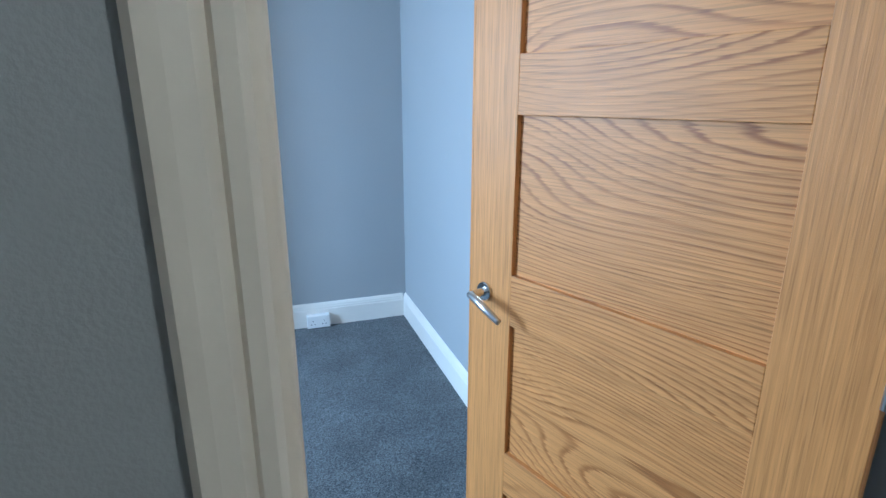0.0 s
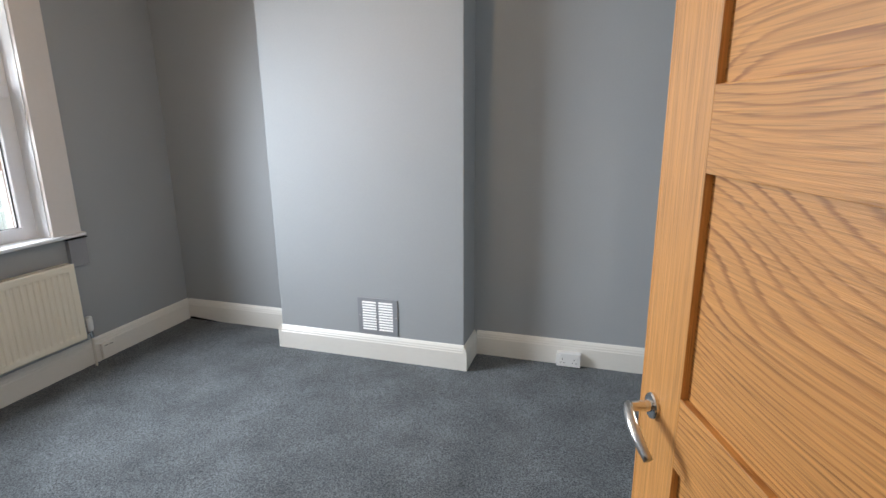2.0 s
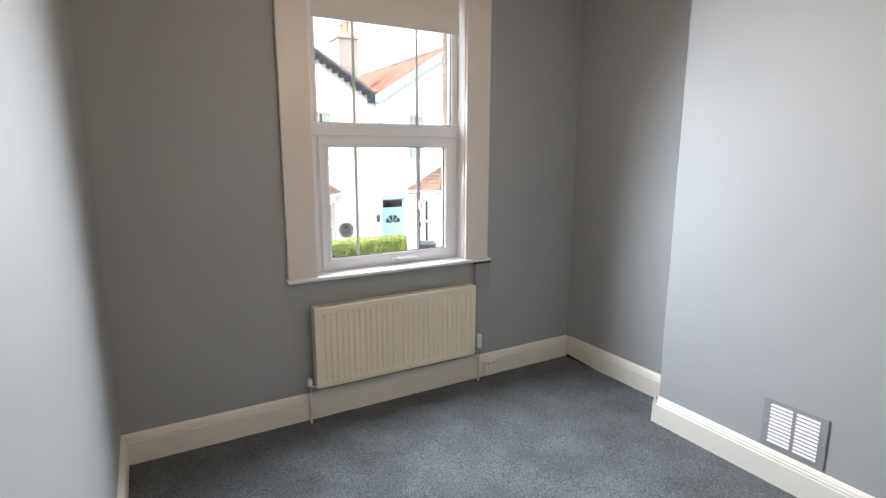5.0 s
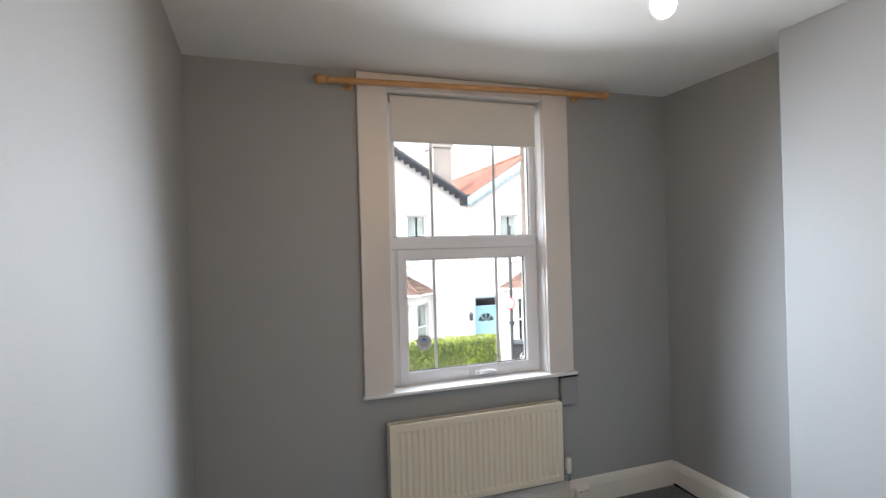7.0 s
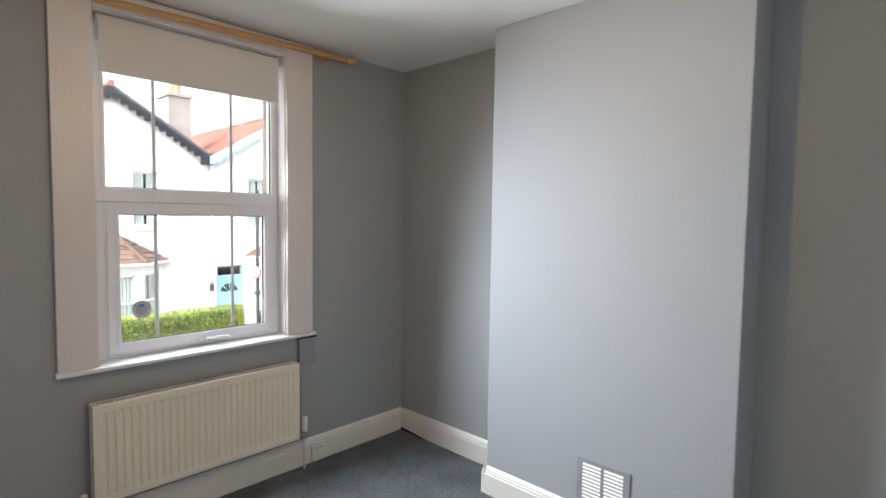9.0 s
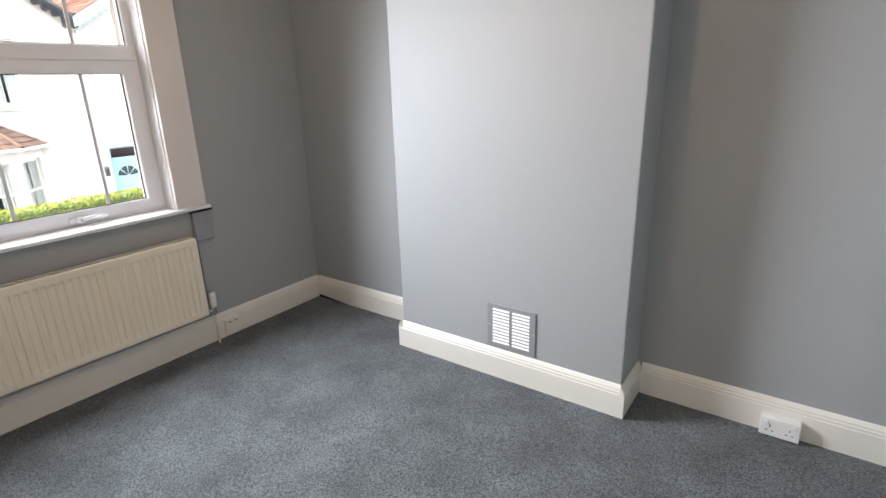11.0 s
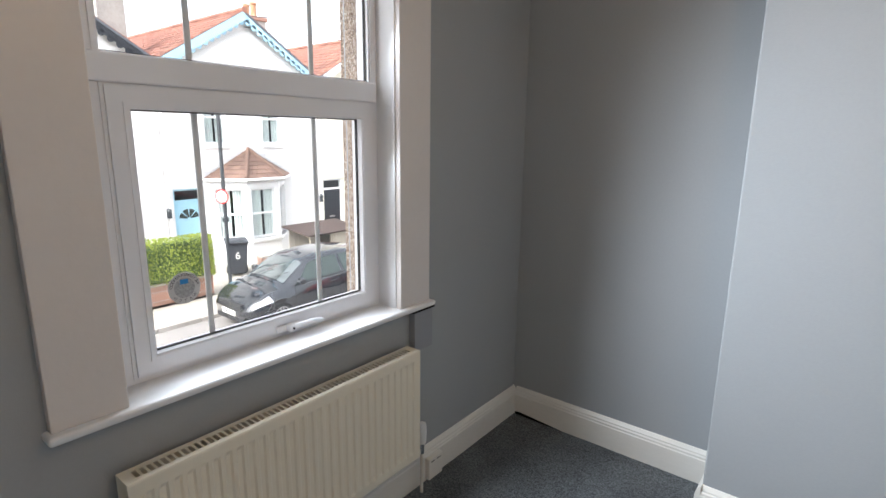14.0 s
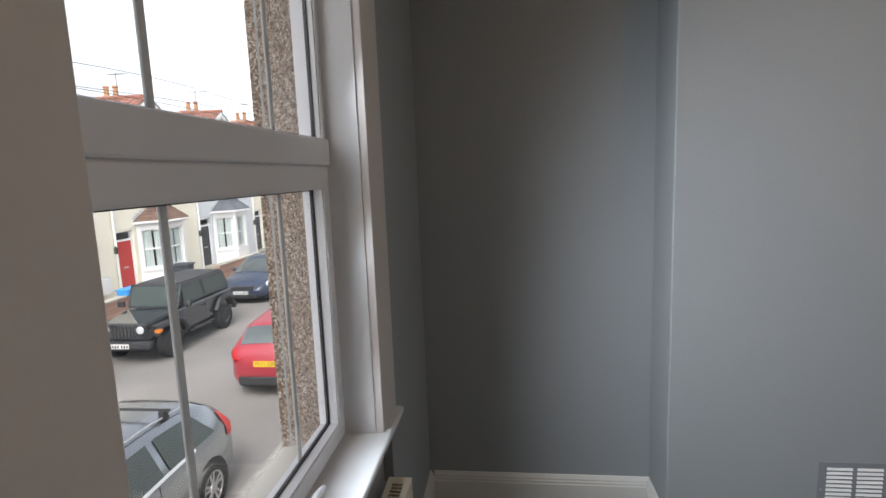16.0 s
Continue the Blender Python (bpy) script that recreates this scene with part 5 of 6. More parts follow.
# overhead cables
for a, b, sag in (((-13.85, 6.95, 5.0), (-13.85, 33.95, 5.0), -1.0), ((-13.85, 12.35, 4.9), (-13.85, 44.75, 4.9), -0.5), ((-13.85, 6.95, 4.7), (-13.85, 28.55, 4.9), -0.2)):
    c = thing("overhead_cable", "thin dark overhead cable across the sky", "cable", a, group="overhead cables")
    part("cable", tube([Vector(a).lerp(Vector(b), s / 16) - Vector((0, 0, sag * 4 * (s / 16) * (1 - s / 16))) for s in range(17)], 0.012, seg=6), WIRE, c)


# far trees behind the roofs
def tree(x, y, h, seed):
    rnd = random.Random(seed)
    t = thing("tree", "leafy green tree behind the far houses", "tree", (x, y, GZ), group="far trees")
    bm = tube([(x, y, GZ - 0.3), (x + 0.1, y, GZ + h * 0.3), (x, y + 0.2, GZ + h * 0.6)], [0.3, 0.22, 0.12])
    for k in range(6):
        a = k * 1.05
        tube([(x, y, GZ + h * (0.35 + 0.04 * k)), (x + 1.2 * math.cos(a), y + 1.2 * math.sin(a), GZ + h * (0.55 + 0.04 * k)), (x + 2.0 * math.cos(a), y + 2.0 * math.sin(a), GZ + h * (0.68 + 0.03 * k))], [0.1, 0.07, 0.03], bm)
    part("trunk", bm, TIMBER, t)
    blobs = [(Vector((x, y, GZ + h * 0.72)) + Vector((rnd.gauss(0, 1.6), rnd.gauss(0, 1.6), rnd.gauss(0, 1.0))), rnd.uniform(0.7, 1.5)) for _ in range(16)]
    verts, faces = [], []
    for i in range(4200):
        c, rr = rnd.choice(blobs)
        d = Vector((rnd.gauss(0, 1), rnd.gauss(0, 1), rnd.gauss(0, 1))).normalized()
        p = c + d * rr * rnd.uniform(0.6, 1.05)
        q = Euler((rnd.uniform(0, 6.28), rnd.uniform(0, 6.28), 0)).to_matrix()
        s, k = rnd.uniform(0.08, 0.16), len(verts)
        verts += [tuple(p + q @ Vector(v) * s) for v in ((-1, 0, 0), (0, -0.6, 0), (1, 0, 0), (0, 0.6, 0))]
        faces.append((k, k + 1, k + 2, k + 3))
    me = bpy.data.meshes.new("crown")
    me.from_pydata(verts, [], faces)
    me.materials.append(LEAFDARK)
    o = new("crown", me)
    o.parent, o.matrix_parent_inverse = t, ROOTS[t].inverted()
    tagged(o, kind="stuff")


tree(-27, 27, 10.2, 1)
tree(-30, 48, 10.8, 2)
tree(-24, 60, 11.5, 3)


# ---- parked cars: front towards +x, ground at z = 0 ----
def sections(table, n=44):
    """Smooth stations along the car from a table of (x, z_low, z_belt, z_top, w_low, w_belt, w_top)."""
    t = np.array(table, float)
    xs = np.linspace(t[0, 0], t[-1, 0], n)
    cols = []
    for c in range(1, 7):
        y = np.interp(xs, t[:, 0], t[:, c])
        y[1:-1] = 0.25 * y[:-2] + 0.5 * y[1:-1] + 0.25 * y[2:]
        cols.append(y)
    return xs, cols


def car(name, label, paint, table, wheels, wheel_r, windows, extras):
    """A car: lofted body, glass laid over it, wheels, lamps and plates."""
    c = thing(name, label, "car", group="parked cars")
    xs, cols = sections(table)

    def at(x):
        return [np.interp(x, xs, k) for k in cols]

    def ring_at(x):
        zl, zb, zt, wl, wb, wt = at(x)
        return [(0, zl), (wl * 0.9, zl), (wl, zl + 0.14), (wl * 1.005, (zl + zb) / 2 + 0.06), (wb, zb), (wt, zt - 0.05), (wt * 0.72, zt - 0.008), (0, zt + 0.012)]

    def surf(x, s):
        """A point of the body; s: 4 at the belt line, 5 at the roof's edge, 7 on the middle line; negative on the other side."""
        r, sg = ring_at(x), 1 if s >= 0 else -1
        i = min(int(abs(s)), 6)
        f = abs(s) - i
        return Vector((x, sg * (r[i][0] * (1 - f) + r[i + 1][0] * f), r[i][1] * (1 - f) + r[i + 1][1] * f))

    def patch(x0, x1, s0, s1, nx=20, ns=3, lift=0.014):
        """A skin laid over a stretch of the body."""
        bm = bmesh.new()
        g = []
        for i in range(nx + 1):
            row = []
            for j in range(ns + 1):
                f, h = i / nx, j / ns
                a, b = (x0 if not isinstance(x0, tuple) else x0[0] * (1 - h) + x0[1] * h), (x1 if not isinstance(x1, tuple) else x1[0] * (1 - h) + x1[1] * h)
                p = surf(a * (1 - f) + b * f, s0 * (1 - h) + s1 * h)
                q = Vector((0, p.y, p.z - 0.7))
                row.append(bm.verts.new(p + q.normalized() * lift))
            g.append(row)
        for i in range(nx):
            for j in range(ns):
                bm.faces.new((g[i][j], g[i + 1][j], g[i + 1][j + 1], g[i][j + 1]))
        return bm

    def cross(x0, x1, s, nx=14, lift=0.012):
        """A skin over the roof or a screen, from side to side."""
        bm = bmesh.new()
        ss = [s + (7 - s) * k / 5 for k in range(6)]
        ss = ss + [-v for v in ss[-2::-1]]
        g = []
        for i in range(nx + 1):
            x = x0 + (x1 - x0) * i / nx
            g.append([bm.verts.new(surf(x, v) + Vector((0, 0, lift)) + Vector((lift if x > 0 else -lift, 0, 0))) for v in ss])
        for a, b in zip(g, g[1:]):
            for j in range(len(ss) - 1):
                bm.faces.new((a[j], a[j + 1], b[j + 1], b[j]))
        return bm

    bm = bmesh.new()
    rows = []
    for x in xs:
        r = ring_at(x)
        loop = r + [(-y, z) for y, z in r[-2:0:-1]]
        rows.append([bm.verts.new((x, y, z)) for y, z in loop])
    for a, b in zip(rows, rows[1:]):
        n = len(a)
        for i in range(n):
            bm.faces.new((a[i], a[(i + 1) % n], b[(i + 1) % n], b[i]))
    bm.faces.new(rows[0]), bm.faces.new(rows[-1][::-1])
    body = part("body", bm, paint, c, smooth=True)
    for kind, *v in windows:
        if kind == "side":
            for sg in (1, -1):
                part("side_window", patch(v[0], v[1], 4.1 * sg, 4.88 * sg), CARGLASS, body, smooth=True)
        else:
            part("windscreen" if kind == "front" else "rear_window", cross(v[0], v[1], v[2]), SCREENGLASS, body, smooth=True)
    for x in wheels:
        w = at(x)[3]
        for sg in (1, -1):
            m = Matrix.Translation((x, sg * (w - 0.09), wheel_r)) @ Matrix.Rotation(radians(-90 * sg), 4, "X")
            part("wheel_arch", rod((x, sg * (w - 0.3), wheel_r + 0.02), (x, sg * (w + 0.004), wheel_r + 0.02), wheel_r + 0.05, seg=28), BLACKPLASTIC, body)
            tw = part("wheel", lathe([(wheel_r * 0.66, -0.1), (wheel_r * 0.93, -0.1), (wheel_r, -0.07), (wheel_r, 0.08), (wheel_r * 0.94, 0.105), (wheel_r * 0.68, 0.11), (wheel_r * 0.66, 0.06)], m, 28), TYRE, c)
            bm = lathe([(wheel_r * 0.66, 0.062), (wheel_r * 0.68, 0.108), (wheel_r * 0.62, 0.108), (wheel_r * 0.6, 0.066)], m, 28)
            for k in range(10):
                a = k * 0.628 + (0.1 if k % 2 else -0.1)
                b2 = box((0.03, -0.018, 0.075), (wheel_r * 0.64, 0.018, 0.1), 0.005)
                b2.transform(m @ Matrix.Rotation(a, 4, "Z"))
                merge(bm, b2)
            merge(bm, lathe([(0.07, 0.07), (0.065, 0.112), (0.02, 0.116)], m, 14))
            part("rim", bm, ALLOY, tw)
            part("brake_disc", lathe([(wheel_r * 0.6, 0.04), (wheel_r * 0.6, 0.055)], m, 20), BLACKPLASTIC, tw)
    part("underside", box((xs[0] + 0.3, -at(0)[3] * 0.85, 0.14), (xs[-1] - 0.3, at(0)[3] * 0.85, 0.3)), BLACKPLASTIC, body)
    extras(c, body, surf, patch, cross, at)
    return c


def plate(parent, x, z, material, sign, text="", tilt=0):
    p = part("number_plate", box((x - 0.006, -0.26, z - 0.055), (x + 0.006, 0.26, z + 0.055), 0.003), material, parent)
    if text:
        t = bpy.data.curves.new("plate_text", "FONT")
        t.body, t.size, t.align_x, t.align_y, t.extrude = text, 0.105, "CENTER", "CENTER", 0.001
        t.materials.append(BLACKPAINT)
        o = new("plate_text", t)
        o.parent = p
        o.matrix_basis = pose(x + 0.008 * sign, 0, z, 90, 0, 90 * sign)
    else:
        for i, y in enumerate((-0.2, -0.135, -0.07, -0.005, 0.09, 0.155, 0.22)):
            part("mark", box((x + (0.005 if sign > 0 else -0.008), y - 0.02, z - 0.035), (x + (0.008 if sign > 0 else -0.005), y + 0.02, z + 0.035)), BLACKPAINT, p)
    return p


def hatch_extras(front_plate="", rear_plate="", rack=False, tail_high=False):
    def add(c, body, surf, patch, cross, at):
        for sg in (1, -1):
            part("headlight", patch((1.42, 1.50), 1.86, 3.35 * sg, 3.95 * sg, lift=0.012), LENS, body, smooth=True)
            part("tail_light", patch(-1.97, -1.66, 3.3 * sg, 4.15 * sg, lift=0.012) if not tail_high else patch(-2.05, -1.80, 3.5 * sg, 4.75 * sg, lift=0.014), REDLENS, body, smooth=True)
            m = part("mirror", box((0.68, sg * 0.90 - 0.09, 0.93), (0.82, sg * 0.90 + 0.09, 1.07), 0.045, seg=4), BLACKPLASTIC if tail_high else body.data.materials[0], body)
            part("door_seam", patch(0.86, 0.872, 1.6 * sg, 4.0 * sg, 1, 6, 0.003), BLACKPLASTIC, body)
            part("door_seam", patch(-0.40, -0.388, 1.6 * sg, 4.0 * sg, 1, 6, 0.003), BLACKPLASTIC, body)
            part("door_handle", box((-0.26, sg * (at(-0.2)[3]) - 0.015, 0.80), (-0.08, sg * (at(-0.2)[3]) + 0.025, 0.83), 0.008), CHROME if tail_high else body.data.materials[0], body)
            part("sill_strip", patch(-0.9, 0.95, 2.0 * sg, 2.12 * sg, 8, 1, 0.008), CHROME, body)
            part("window_trim", patch(-1.1, 0.98, 4.02 * sg, 4.1 * sg, 10, 1, 0.008), CHROME if tail_high else BLACKPLASTIC, body)

    def full(c, body, surf, patch, cross, at):
        add(c, body, surf, patch, cross, at)
        x_front = body.data.vertices[-1].co.x
        x_rear = body.data.vertices[0].co.x
        part("grille", box((x_front - 0.10, -0.45, 0.50), (x_front + 0.012, 0.45, 0.64), 0.02), BLACKPLASTIC, body)
        part("lower_grille", box((x_front - 0.14, -0.55, 0.22), (x_front - 0.0, 0.55, 0.36), 0.03), BLACKPLASTIC, body)
        part("rear_valance", box((x_rear - 0.02, -0.6, 0.28), (x_rear + 0.14, 0.6, 0.46), 0.03), BLACKPLASTIC, body)
        plate(body, x_front + 0.02, 0.42, PLATEWHITE, 1, front_plate)
        plate(body, x_rear - 0.02, 0.72, PLATEYELLOW, -1, rear_plate)
        for sg in (0.25, -0.35):
            part("wiper", tube([surf(1.10, 7) + Vector((0.02, sg, 0.03)), surf(0.85, 7) + Vector((0.02, sg + 0.35, 0.035))], 0.009, seg=6), BLACKPLASTIC, body)
        if rack:
            for sg in (1, -1):
                rl = part("roof_rail", tube([surf(x, 5.4 * sg) + Vector((0, 0, 0.05 if -1.35 < x < 0.25 else 0.0)) for x in np.linspace(-1.45, 0.35, 14)], 0.014, seg=8), ALLOY, body)
            for x in (-1.0, -0.05):
                cb = part("roof_bar", box((x - 0.02, -0.66, surf(x, 7).z + 0.075), (x + 0.02, 0.66, surf(x, 7).z + 0.10), 0.008), BLACKPLASTIC, body, "black roof bar")
                for sg in (1, -1):
                    part("bar_foot", box((x - 0.05, sg * 0.56 - 0.04, surf(x, 5.4).z + 0.01), (x + 0.05, sg * 0.56 + 0.04, surf(x, 7).z + 0.085), 0.012), BLACKPLASTIC, cb)
            cr = part("bike_carrier", box((-1.35, -0.50, surf(-0.5, 7).z + 0.105), (0.35, -0.44, surf(-0.5, 7).z + 0.125), 0.006), ALLOY, body, "bicycle carrier rail")
            for x in (-0.95, 0.0):
                part("clamp", tube([(x, -0.47, surf(x, 7).z + 0.12), (x + 0.1, -0.44, surf(x, 7).z + 0.2), (x + 0.24, -0.50, surf(x, 7).z + 0.21)], 0.015, seg=6), BLACKPLASTIC, cr)
    return full


HATCH = [(-1.97, 0.42, 0.84, 0.86, 0.56, 0.60, 0.50), (-1.90, 0.30, 0.90, 0.97, 0.74, 0.76, 0.60), (-1.74, 0.24, 0.94, 1.18, 0.83, 0.81, 0.62), (-1.45, 0.20, 0.95, 1.38, 0.855, 0.835, 0.60), (-0.6, 0.18, 0.94, 1.465, 0.86, 0.845, 0.60), (0.1, 0.18, 0.92, 1.455, 0.86, 0.845, 0.60), (0.45, 0.18, 0.915, 1.38, 0.86, 0.845, 0.62), (1.12, 0.18, 0.89, 0.95, 0.855, 0.82, 0.70), (1.55, 0.2, 0.80, 0.84, 0.83, 0.77, 0.66), (1.84, 0.24, 0.66, 0.70, 0.74, 0.70, 0.6), (1.97, 0.34, 0.54, 0.56, 0.56, 0.52, 0.46)]
LONG = [(x * 1.10, a, b, d * 1.0, e * 1.03, f * 1.03, g * 1.08) for x, a, b, d, e, f, g in HATCH]
WINS = [("side", (-1.42, -1.2), (-0.52, -0.50)), ("side", (-0.42, -0.40), (0.86, 0.42)), ("front", 0.50, 1.06, 5.15), ("rear", -1.82, -1.50, 5.2)]
WINSL = [("side", (-1.55, -1.3), (-0.62, -0.60)), ("side", (-0.5, -0.48), (0.98, 0.50)), ("front", 0.55, 1.18, 5.15), ("rear", -2.0, -1.64, 5.2)]
black_car = car("hatchback_car", "glossy black three-door hatchback parked at the far kerb", CARBLACK, HATCH, (-1.22, 1.24), 0.31, WINS, hatch_extras())
put(black_car, pose(-8.82, 5.06, GZ, 0, 0, -90))
silver_car = car("hatchback_car", "silver-blue hatchback with roof bars parked at the near kerb", CARSILVER, LONG, (-1.33, 1.36), 0.32, WINSL, hatch_extras(rack=True, tail_high=True))
put(silver_car, pose(-4.32, 2.10, GZ, 0, 0, -90))
red_car = car("hatchback_car", "red hatchback parked at the near kerb", CARRED, HATCH, (-1.22, 1.24), 0.30, WINS, hatch_extras(rear_plate="PK13 GPD", tail_high=True))
put(red_car, pose(-4.26, 8.75, GZ, 0, 0, 90))
blue_car = car("hatchback_car", "dark blue hatchback parked behind the jeep", CARBLUE, LONG, (-1.33, 1.36), 0.32, WINSL, hatch_extras())
put(blue_car, pose(-8.75, 16.4, GZ, 0, 0, -90))
far_car = copy_thing(black_car, pose(-8.5, 23.0, GZ, 0, 0, -90))


def jeep():
    """A boxy black off-roader with round headlamps and a canvas hood."""
    c = thing("off_road_car", "black off-road car with canvas hood and round headlamps", "car", group="parked cars")
    body = part("body", box((-1.85, -0.72, 0.48), (0.75, 0.72, 1.08), 0.05, seg=3), CARBLACK, c)
    bm = bmesh.new()
    f = [(0.72, -0.70, 0.55), (0.72, 0.70, 0.55), (0.72, 0.70, 1.10), (0.72, -0.70, 1.10)]
    b = [(1.78, -0.58, 0.58), (1.78, 0.58, 0.58), (1.78, 0.56, 1.00), (1.78, -0.56, 1.00)]
    vf, vb = [bm.verts.new(p) for p in f], [bm.verts.new(p) for p in b]
    bm.faces.new(vf[::-1]), bm.faces.new(vb)
    for i in range(4):
        bm.faces.new((vf[i], vf[(i + 1) % 4], vb[(i + 1) % 4], vb[i]))
    bmesh.ops.bevel(bm, geom=bm.edges[:], offset=0.04, segments=3, affect="EDGES")
    part("bonnet", bm, CARBLACK, c)
    gr = part("grille", box((1.76, -0.60, 0.60), (1.82, 0.60, 1.00), 0.03, seg=3), CARBLACK, c)
    for i in range(7):
        part("slot", box((1.815, -0.27 + i * 0.09 - 0.022, 0.66), (1.824, -0.27 + i * 0.09 + 0.022, 0.95), 0.008), DARK, gr)
    for sg in (1, -1):
        part("headlight", lathe([(0.095, 0), (0.095, 0.02), (0.08, 0.04), (0.03, 0.05)], Matrix.Translation((1.81, sg * 0.44, 0.86)) @ Matrix.Rotation(radians(90), 4, "Y"), 20), LENS, gr)
        fd = part("fender", tube([(0.55, sg * 0.78, 0.55), (0.72, sg * 0.78, 0.80), (0.95, sg * 0.79, 0.90), (1.55, sg * 0.79, 0.88), (1.74, sg * 0.78, 0.70)], 0.075, seg=8), BLACKPLASTIC, c)
        part("fender_top", box((0.85, sg * 0.72 - 0.14, 0.87), (1.66, sg * 0.72 + 0.14, 0.93), 0.025), BLACKPLASTIC, fd)
        part("indicator", box((1.60, sg * 0.80 - 0.06, 0.76), (1.75, sg * 0.80 + 0.06, 0.84), 0.012), AMBER, fd)
        part("fender", tube([(-1.75, sg * 0.76, 0.62), (-1.62, sg * 0.78, 0.84), (-1.42, sg * 0.79, 0.93), (-1.05, sg * 0.79, 0.91), (-0.80, sg * 0.78, 0.62)], 0.07, seg=8), BLACKPLASTIC, c)
        part("side_step", box((-0.65, sg * 0.76 - 0.06, 0.40), (0.45, sg * 0.76 + 0.06, 0.46), 0.02), BLACKPLASTIC, c)
        part("mirror", box((0.60, sg * 0.92 - 0.09, 1.12), (0.70, sg * 0.92 + 0.09, 1.28), 0.03), BLACKPLASTIC, c)
        part("door_seam", box((0.58, sg * 0.722 - 0.002, 0.55), (0.592, sg * 0.722 + 0.002, 1.06)), BLACKPLASTIC, body)
        part("door_seam", box((-0.46, sg * 0.722 - 0.002, 0.55), (-0.448, sg * 0.722 + 0.002, 1.06)), BLACKPLASTIC, body)
        part("door_handle", box((-0.40, sg * 0.735 - 0.015, 0.93), (-0.22, sg * 0.735 + 0.015, 0.97), 0.008), BLACKPLASTIC, body)
    bp = part("bumper", box((1.86, -0.80, 0.46), (2.02, 0.80, 0.62), 0.03), BLACKPLASTIC, c)
    plate(bp, 2.03, 0.53, PLATEWHITE, 1)
    part("rear_bumper", box((-2.02, -0.75, 0.44), (-1.86, 0.75, 0.60), 0.03), BLACKPLASTIC, c)
    # screen and hood
    bm = box((-0.03, -0.69, 0), (0.03, 0.69, 0.62), 0.01)
    bm.transform(Matrix.Translation((0.70, 0, 1.10)) @ Matrix.Rotation(radians(-20), 4, "Y"))
    sc = part("screen_frame", bm, CARBLACK, c)
    bm = box((0.028, -0.62, 0.06), (0.036, 0.62, 0.55), 0.003)
    bm.transform(Matrix.Translation((0.70, 0, 1.10)) @ Matrix.Rotation(radians(-20), 4, "Y"))
    part("windscreen", bm, CARGLASS, sc)
    bm = bmesh.new()
    base = [(0.52, -0.69, 1.08), (0.52, 0.69, 1.08), (-1.83, 0.69, 1.08), (-1.83, -0.69, 1.08)]
    top = [(0.46, -0.62, 1.70), (0.46, 0.62, 1.70), (-1.66, 0.60, 1.69), (-1.66, -0.60, 1.69)]
    vb, vt = [bm.verts.new(p) for p in base], [bm.verts.new(p) for p in top]
    bm.faces.new(vb[::-1]), bm.faces.new(vt)
    for i in range(4):
        bm.faces.new((vb[i], vb[(i + 1) % 4], vt[(i + 1) % 4], vt[i]))
    bmesh.ops.bevel(bm, geom=bm.edges[:], offset=0.05, segments=3, affect="EDGES")
    hood = part("canvas_hood", bm, CANVAS, c)
    for sg in (1, -1):
        for x0, x1 in ((-0.40, 0.44), (-1.62, -0.52)):
            bm = box((x0, -0.004, 0.06), (x1, 0.004, 0.50), 0.003)
            bm.transform(Matrix.Translation((0, sg * 0.693, 1.10)) @ Matrix.Rotation(radians(sg * 6.5), 4, "X"))
            part("side_window", bm, CARGLASS, hood)
    part("spare_wheel", rod((-2.10, 0, 1.0), (-1.88, 0, 1.0), 0.36, seg=28), TYRE, c)
    for x in (-1.22, 1.16):
        for sg in (1, -1):
            m = Matrix.Translation((x, sg * 0.70, 0.37)) @ Matrix.Rotation(radians(-90 * sg), 4, "X")
            w = part("wheel", lathe([(0.20, -0.12), (0.35, -0.12), (0.37, -0.09), (0.37, 0.1), (0.35, 0.125), (0.22, 0.13), (0.2, 0.08)], m, 28), TYRE, c)
            bm = lathe([(0.2, 0.05), (0.21, 0.125), (0.18, 0.125), (0.16, 0.07), (0.05, 0.06)], m, 24)
            for k in range(5):
                b2 = box((0.03, -0.03, 0.06), (0.19, 0.03, 0.1), 0.008)
                b2.transform(m @ Matrix.Rotation(k * 1.2566, 4, "Z"))
                merge(bm, b2)
            part("rim", bm, IRON, w)
    part("underside", box((-1.8, -0.5, 0.3), (1.7, 0.5, 0.5)), BLACKPLASTIC, c)
    return c


put(jeep(), pose(-8.62, 10.32, GZ, 0, 0, -90))

# ---- round sticker on the inside of the pane, lettered for the street ----
def backlit(name, colour, share, dark=None):
    m = mat(name, colour, 0.6, grain=0.5 if dark else 0.1, scale=160, tint=dark)
    n, l = m.node_tree.nodes, m.node_tree.links
    b, tr, mx = n["Principled BSDF"], n.new("ShaderNodeBsdfTranslucent"), n.new("ShaderNodeMixShader")
    l.new(b.inputs["Base Color"].links[0].from_socket, tr.inputs["Color"])
    mx.inputs[0].default_value = share
    l.new(b.outputs[0], mx.inputs[1])
    l.new(tr.outputs[0], mx.inputs[2])
    l.new(mx.outputs[0], n["Material Output"].inputs["Surface"])
    return m


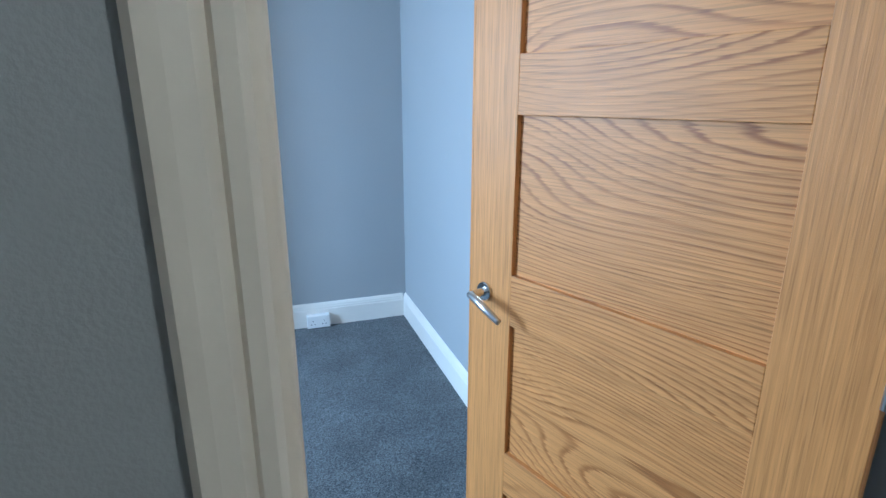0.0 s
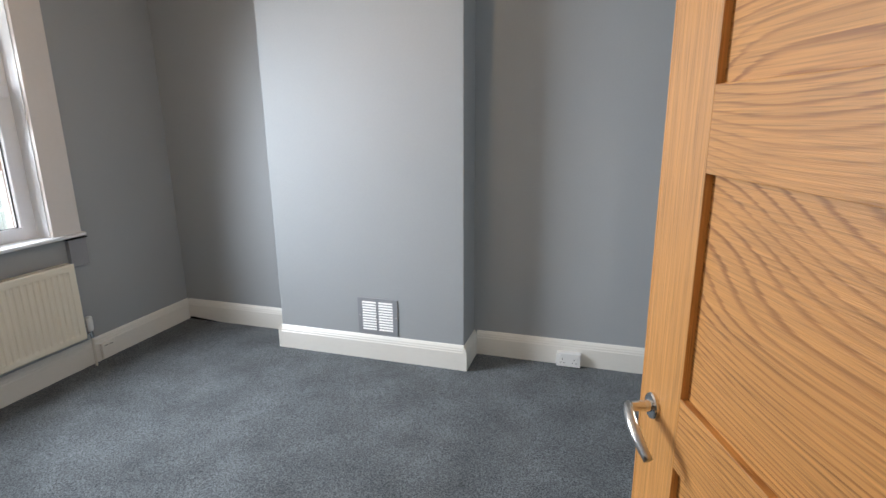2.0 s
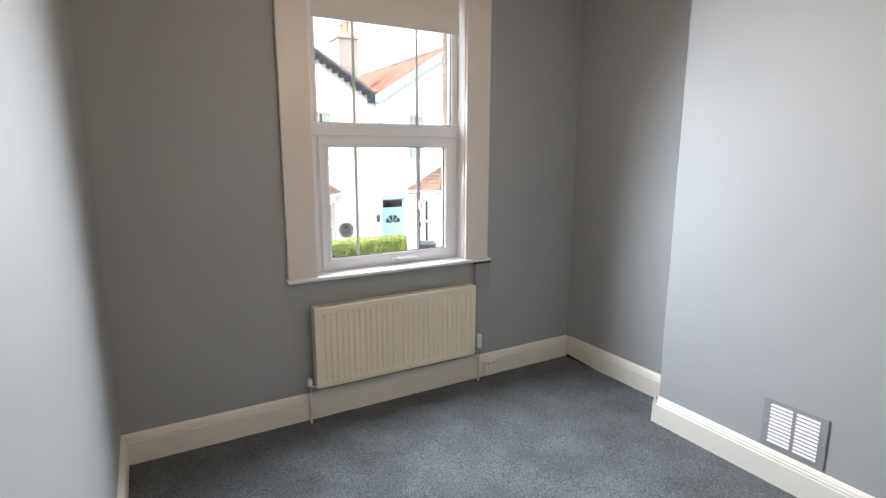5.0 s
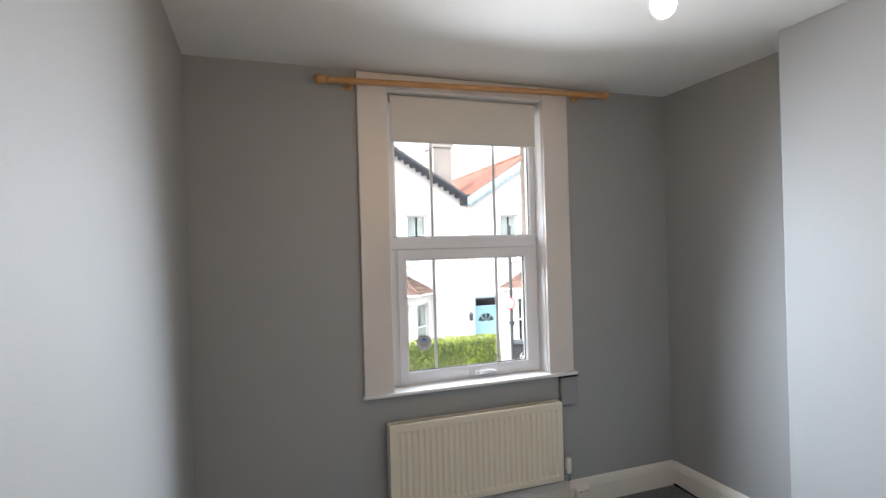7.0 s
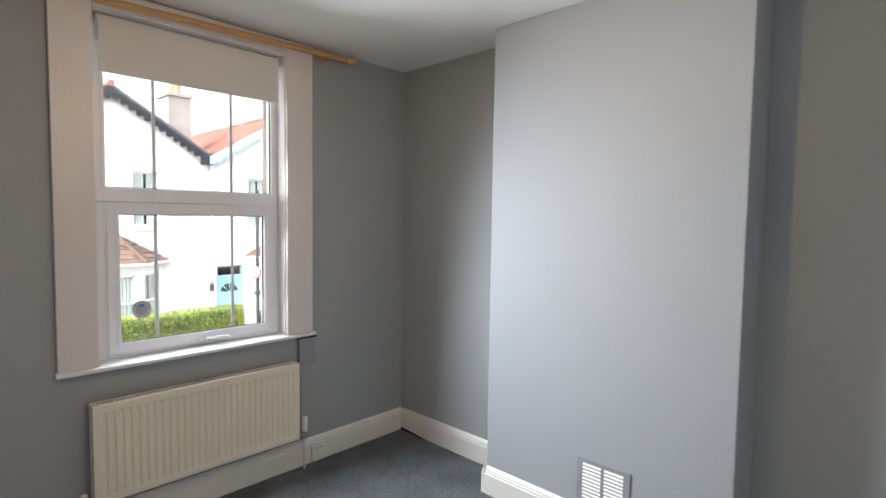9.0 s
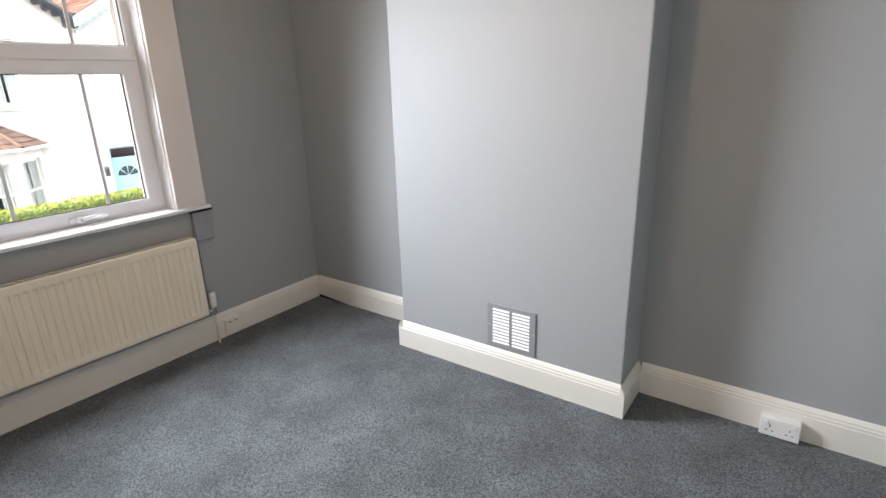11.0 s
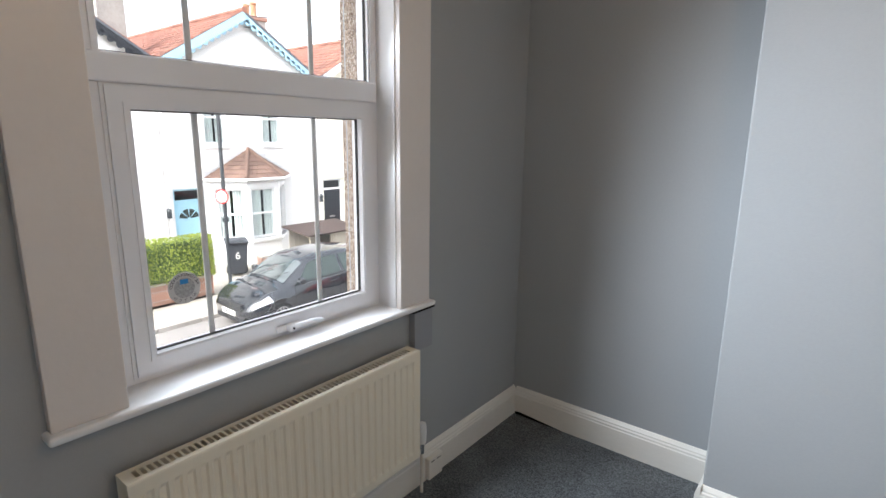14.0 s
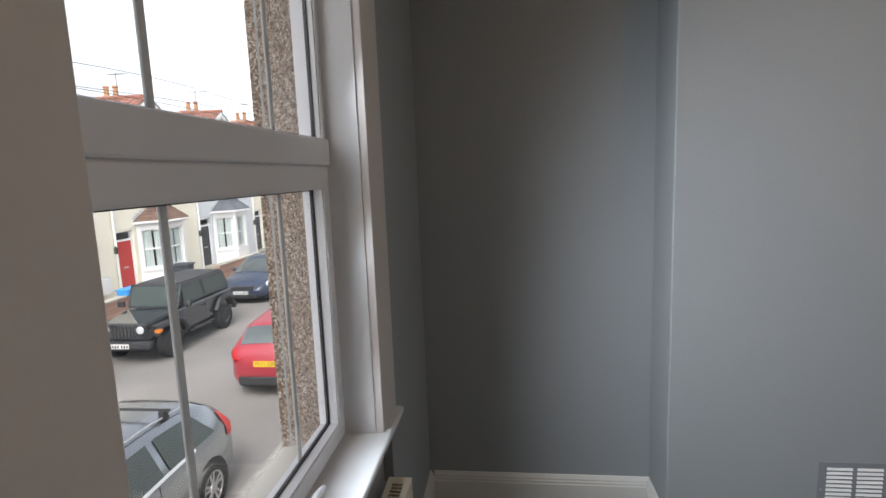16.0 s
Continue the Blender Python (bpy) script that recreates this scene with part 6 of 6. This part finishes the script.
stk = thing("window_sticker", "round white and blue sticker on the glass", "sticker", (-0.103, -1.737, 1.100))
part("disc", rod((-0.1035, -1.737, 1.100), (-0.1025, -1.737, 1.100), 0.047, seg=40), backlit("sticker_film", (0.62, 0.62, 0.61), 0.05), stk)
part("centre", rod((-0.1026, -1.737, 1.100), (-0.1018, -1.737, 1.100), 0.030, seg=32), backlit("sticker_print", (0.5, 0.51, 0.52), 0.05, (0.1, 0.1, 0.1)), stk)
part("emblem", box((-0.1018, -1.749, 1.112), (-0.1012, -1.725, 1.126), 0.0002), BLUEPLASTIC, stk)
words = "NEIGHBOURHOOD"
for k, ch in enumerate(words + "*" + "WATCH"):
    if ch == "*":
        continue
    upper = k < 13
    a = radians(168 - k * 13.0) if upper else radians(222 + (k - 14) * 24)
    # seen from the room the lettering runs backwards
    t = bpy.data.curves.new("letter", "FONT")
    t.body, t.size, t.align_x, t.align_y, t.extrude = ch, 0.0125, "CENTER", "CENTER", 0.0001
    t.materials.append(BLACKPAINT)
    o = new("letter", t)
    o.parent = stk
    o.matrix_parent_inverse = ROOTS[stk].inverted()
    face = Matrix(((0, 0, -1, 0), (-1, 0, 0, 0), (0, 1, 0, 0), (0, 0, 0, 1)))
    spin = a - math.pi / 2 if upper else a + math.pi / 2
    o.matrix_basis = Matrix.Translation((-0.1022, -1.737, 1.100)) @ face @ Matrix.Translation((0.0385 * math.cos(a), 0.0385 * math.sin(a), 0)) @ Matrix.Rotation(spin, 4, "Z")

# ---- pieces last: kerb stones, gutter setts and pavement slabs ----
def shared(name, lo, hi, bevel, material):
    bm = box(lo, hi, bevel, seg=1)
    me = bpy.data.meshes.new(name)
    bm.to_mesh(me)
    bm.free()
    me.materials.append(material)
    return me


def lay(parent, name, me, spots):
    for x, y, z, turn in spots:
        o = new(name, me)
        o.parent = parent
        o.matrix_basis = pose(x, y, z, 0, 0, turn)


rnd = random.Random(11)
for x, nm in ((-9.825, "kerb_far"), (-2.875, "kerb_near")):
    k = structure(part(nm, box((x - 0.08, -80, GZ - 0.3), (x + 0.08, 160, GZ + 0.02)), GRANITE), "kerb of granite stones along the road", "kerb")
    me = shared("kerb_stone", (-0.083, -0.455, -0.2), (0.083, 0.455, 0.0), 0.012, GRANITE)
    lay(k, "kerb_stone", me, [(x + rnd.uniform(-0.006, 0.006), -4 + 0.92 * i, GZ + 0.10 + rnd.uniform(-0.006, 0.006), rnd.uniform(-0.4, 0.4)) for i in range(34)])
setts = structure(part("gutter_setts", box((-3.32, -80, GZ - 0.2), (-2.96, 160, GZ + 0.004)), GRANITE), "worn stone setts along the gutter", "gutter")
me = shared("sett", (-0.055, -0.085, -0.06), (0.055, 0.085, 0.0), 0.012, GRANITE)
lay(setts, "sett", me, [(-3.26 + 0.12 * j, -1 + 0.18 * i + 0.09 * (j % 2), GZ + 0.018 + rnd.uniform(-0.008, 0.008), rnd.uniform(-4, 4)) for i in range(70) for j in range(3)])
far_pave = bpy.data.objects["pavement_far"]
me = shared("slab", (-0.255, -0.445, -0.05), (0.255, 0.445, 0.0), 0.008, SLAB)
lay(far_pave, "slab", me, [(-10.16 - 0.525 * j, -4 + 0.905 * i + 0.45 * (j % 2), GZ + 0.088 + rnd.uniform(-0.003, 0.003), rnd.uniform(-0.3, 0.3)) for i in range(34) for j in range(2)])
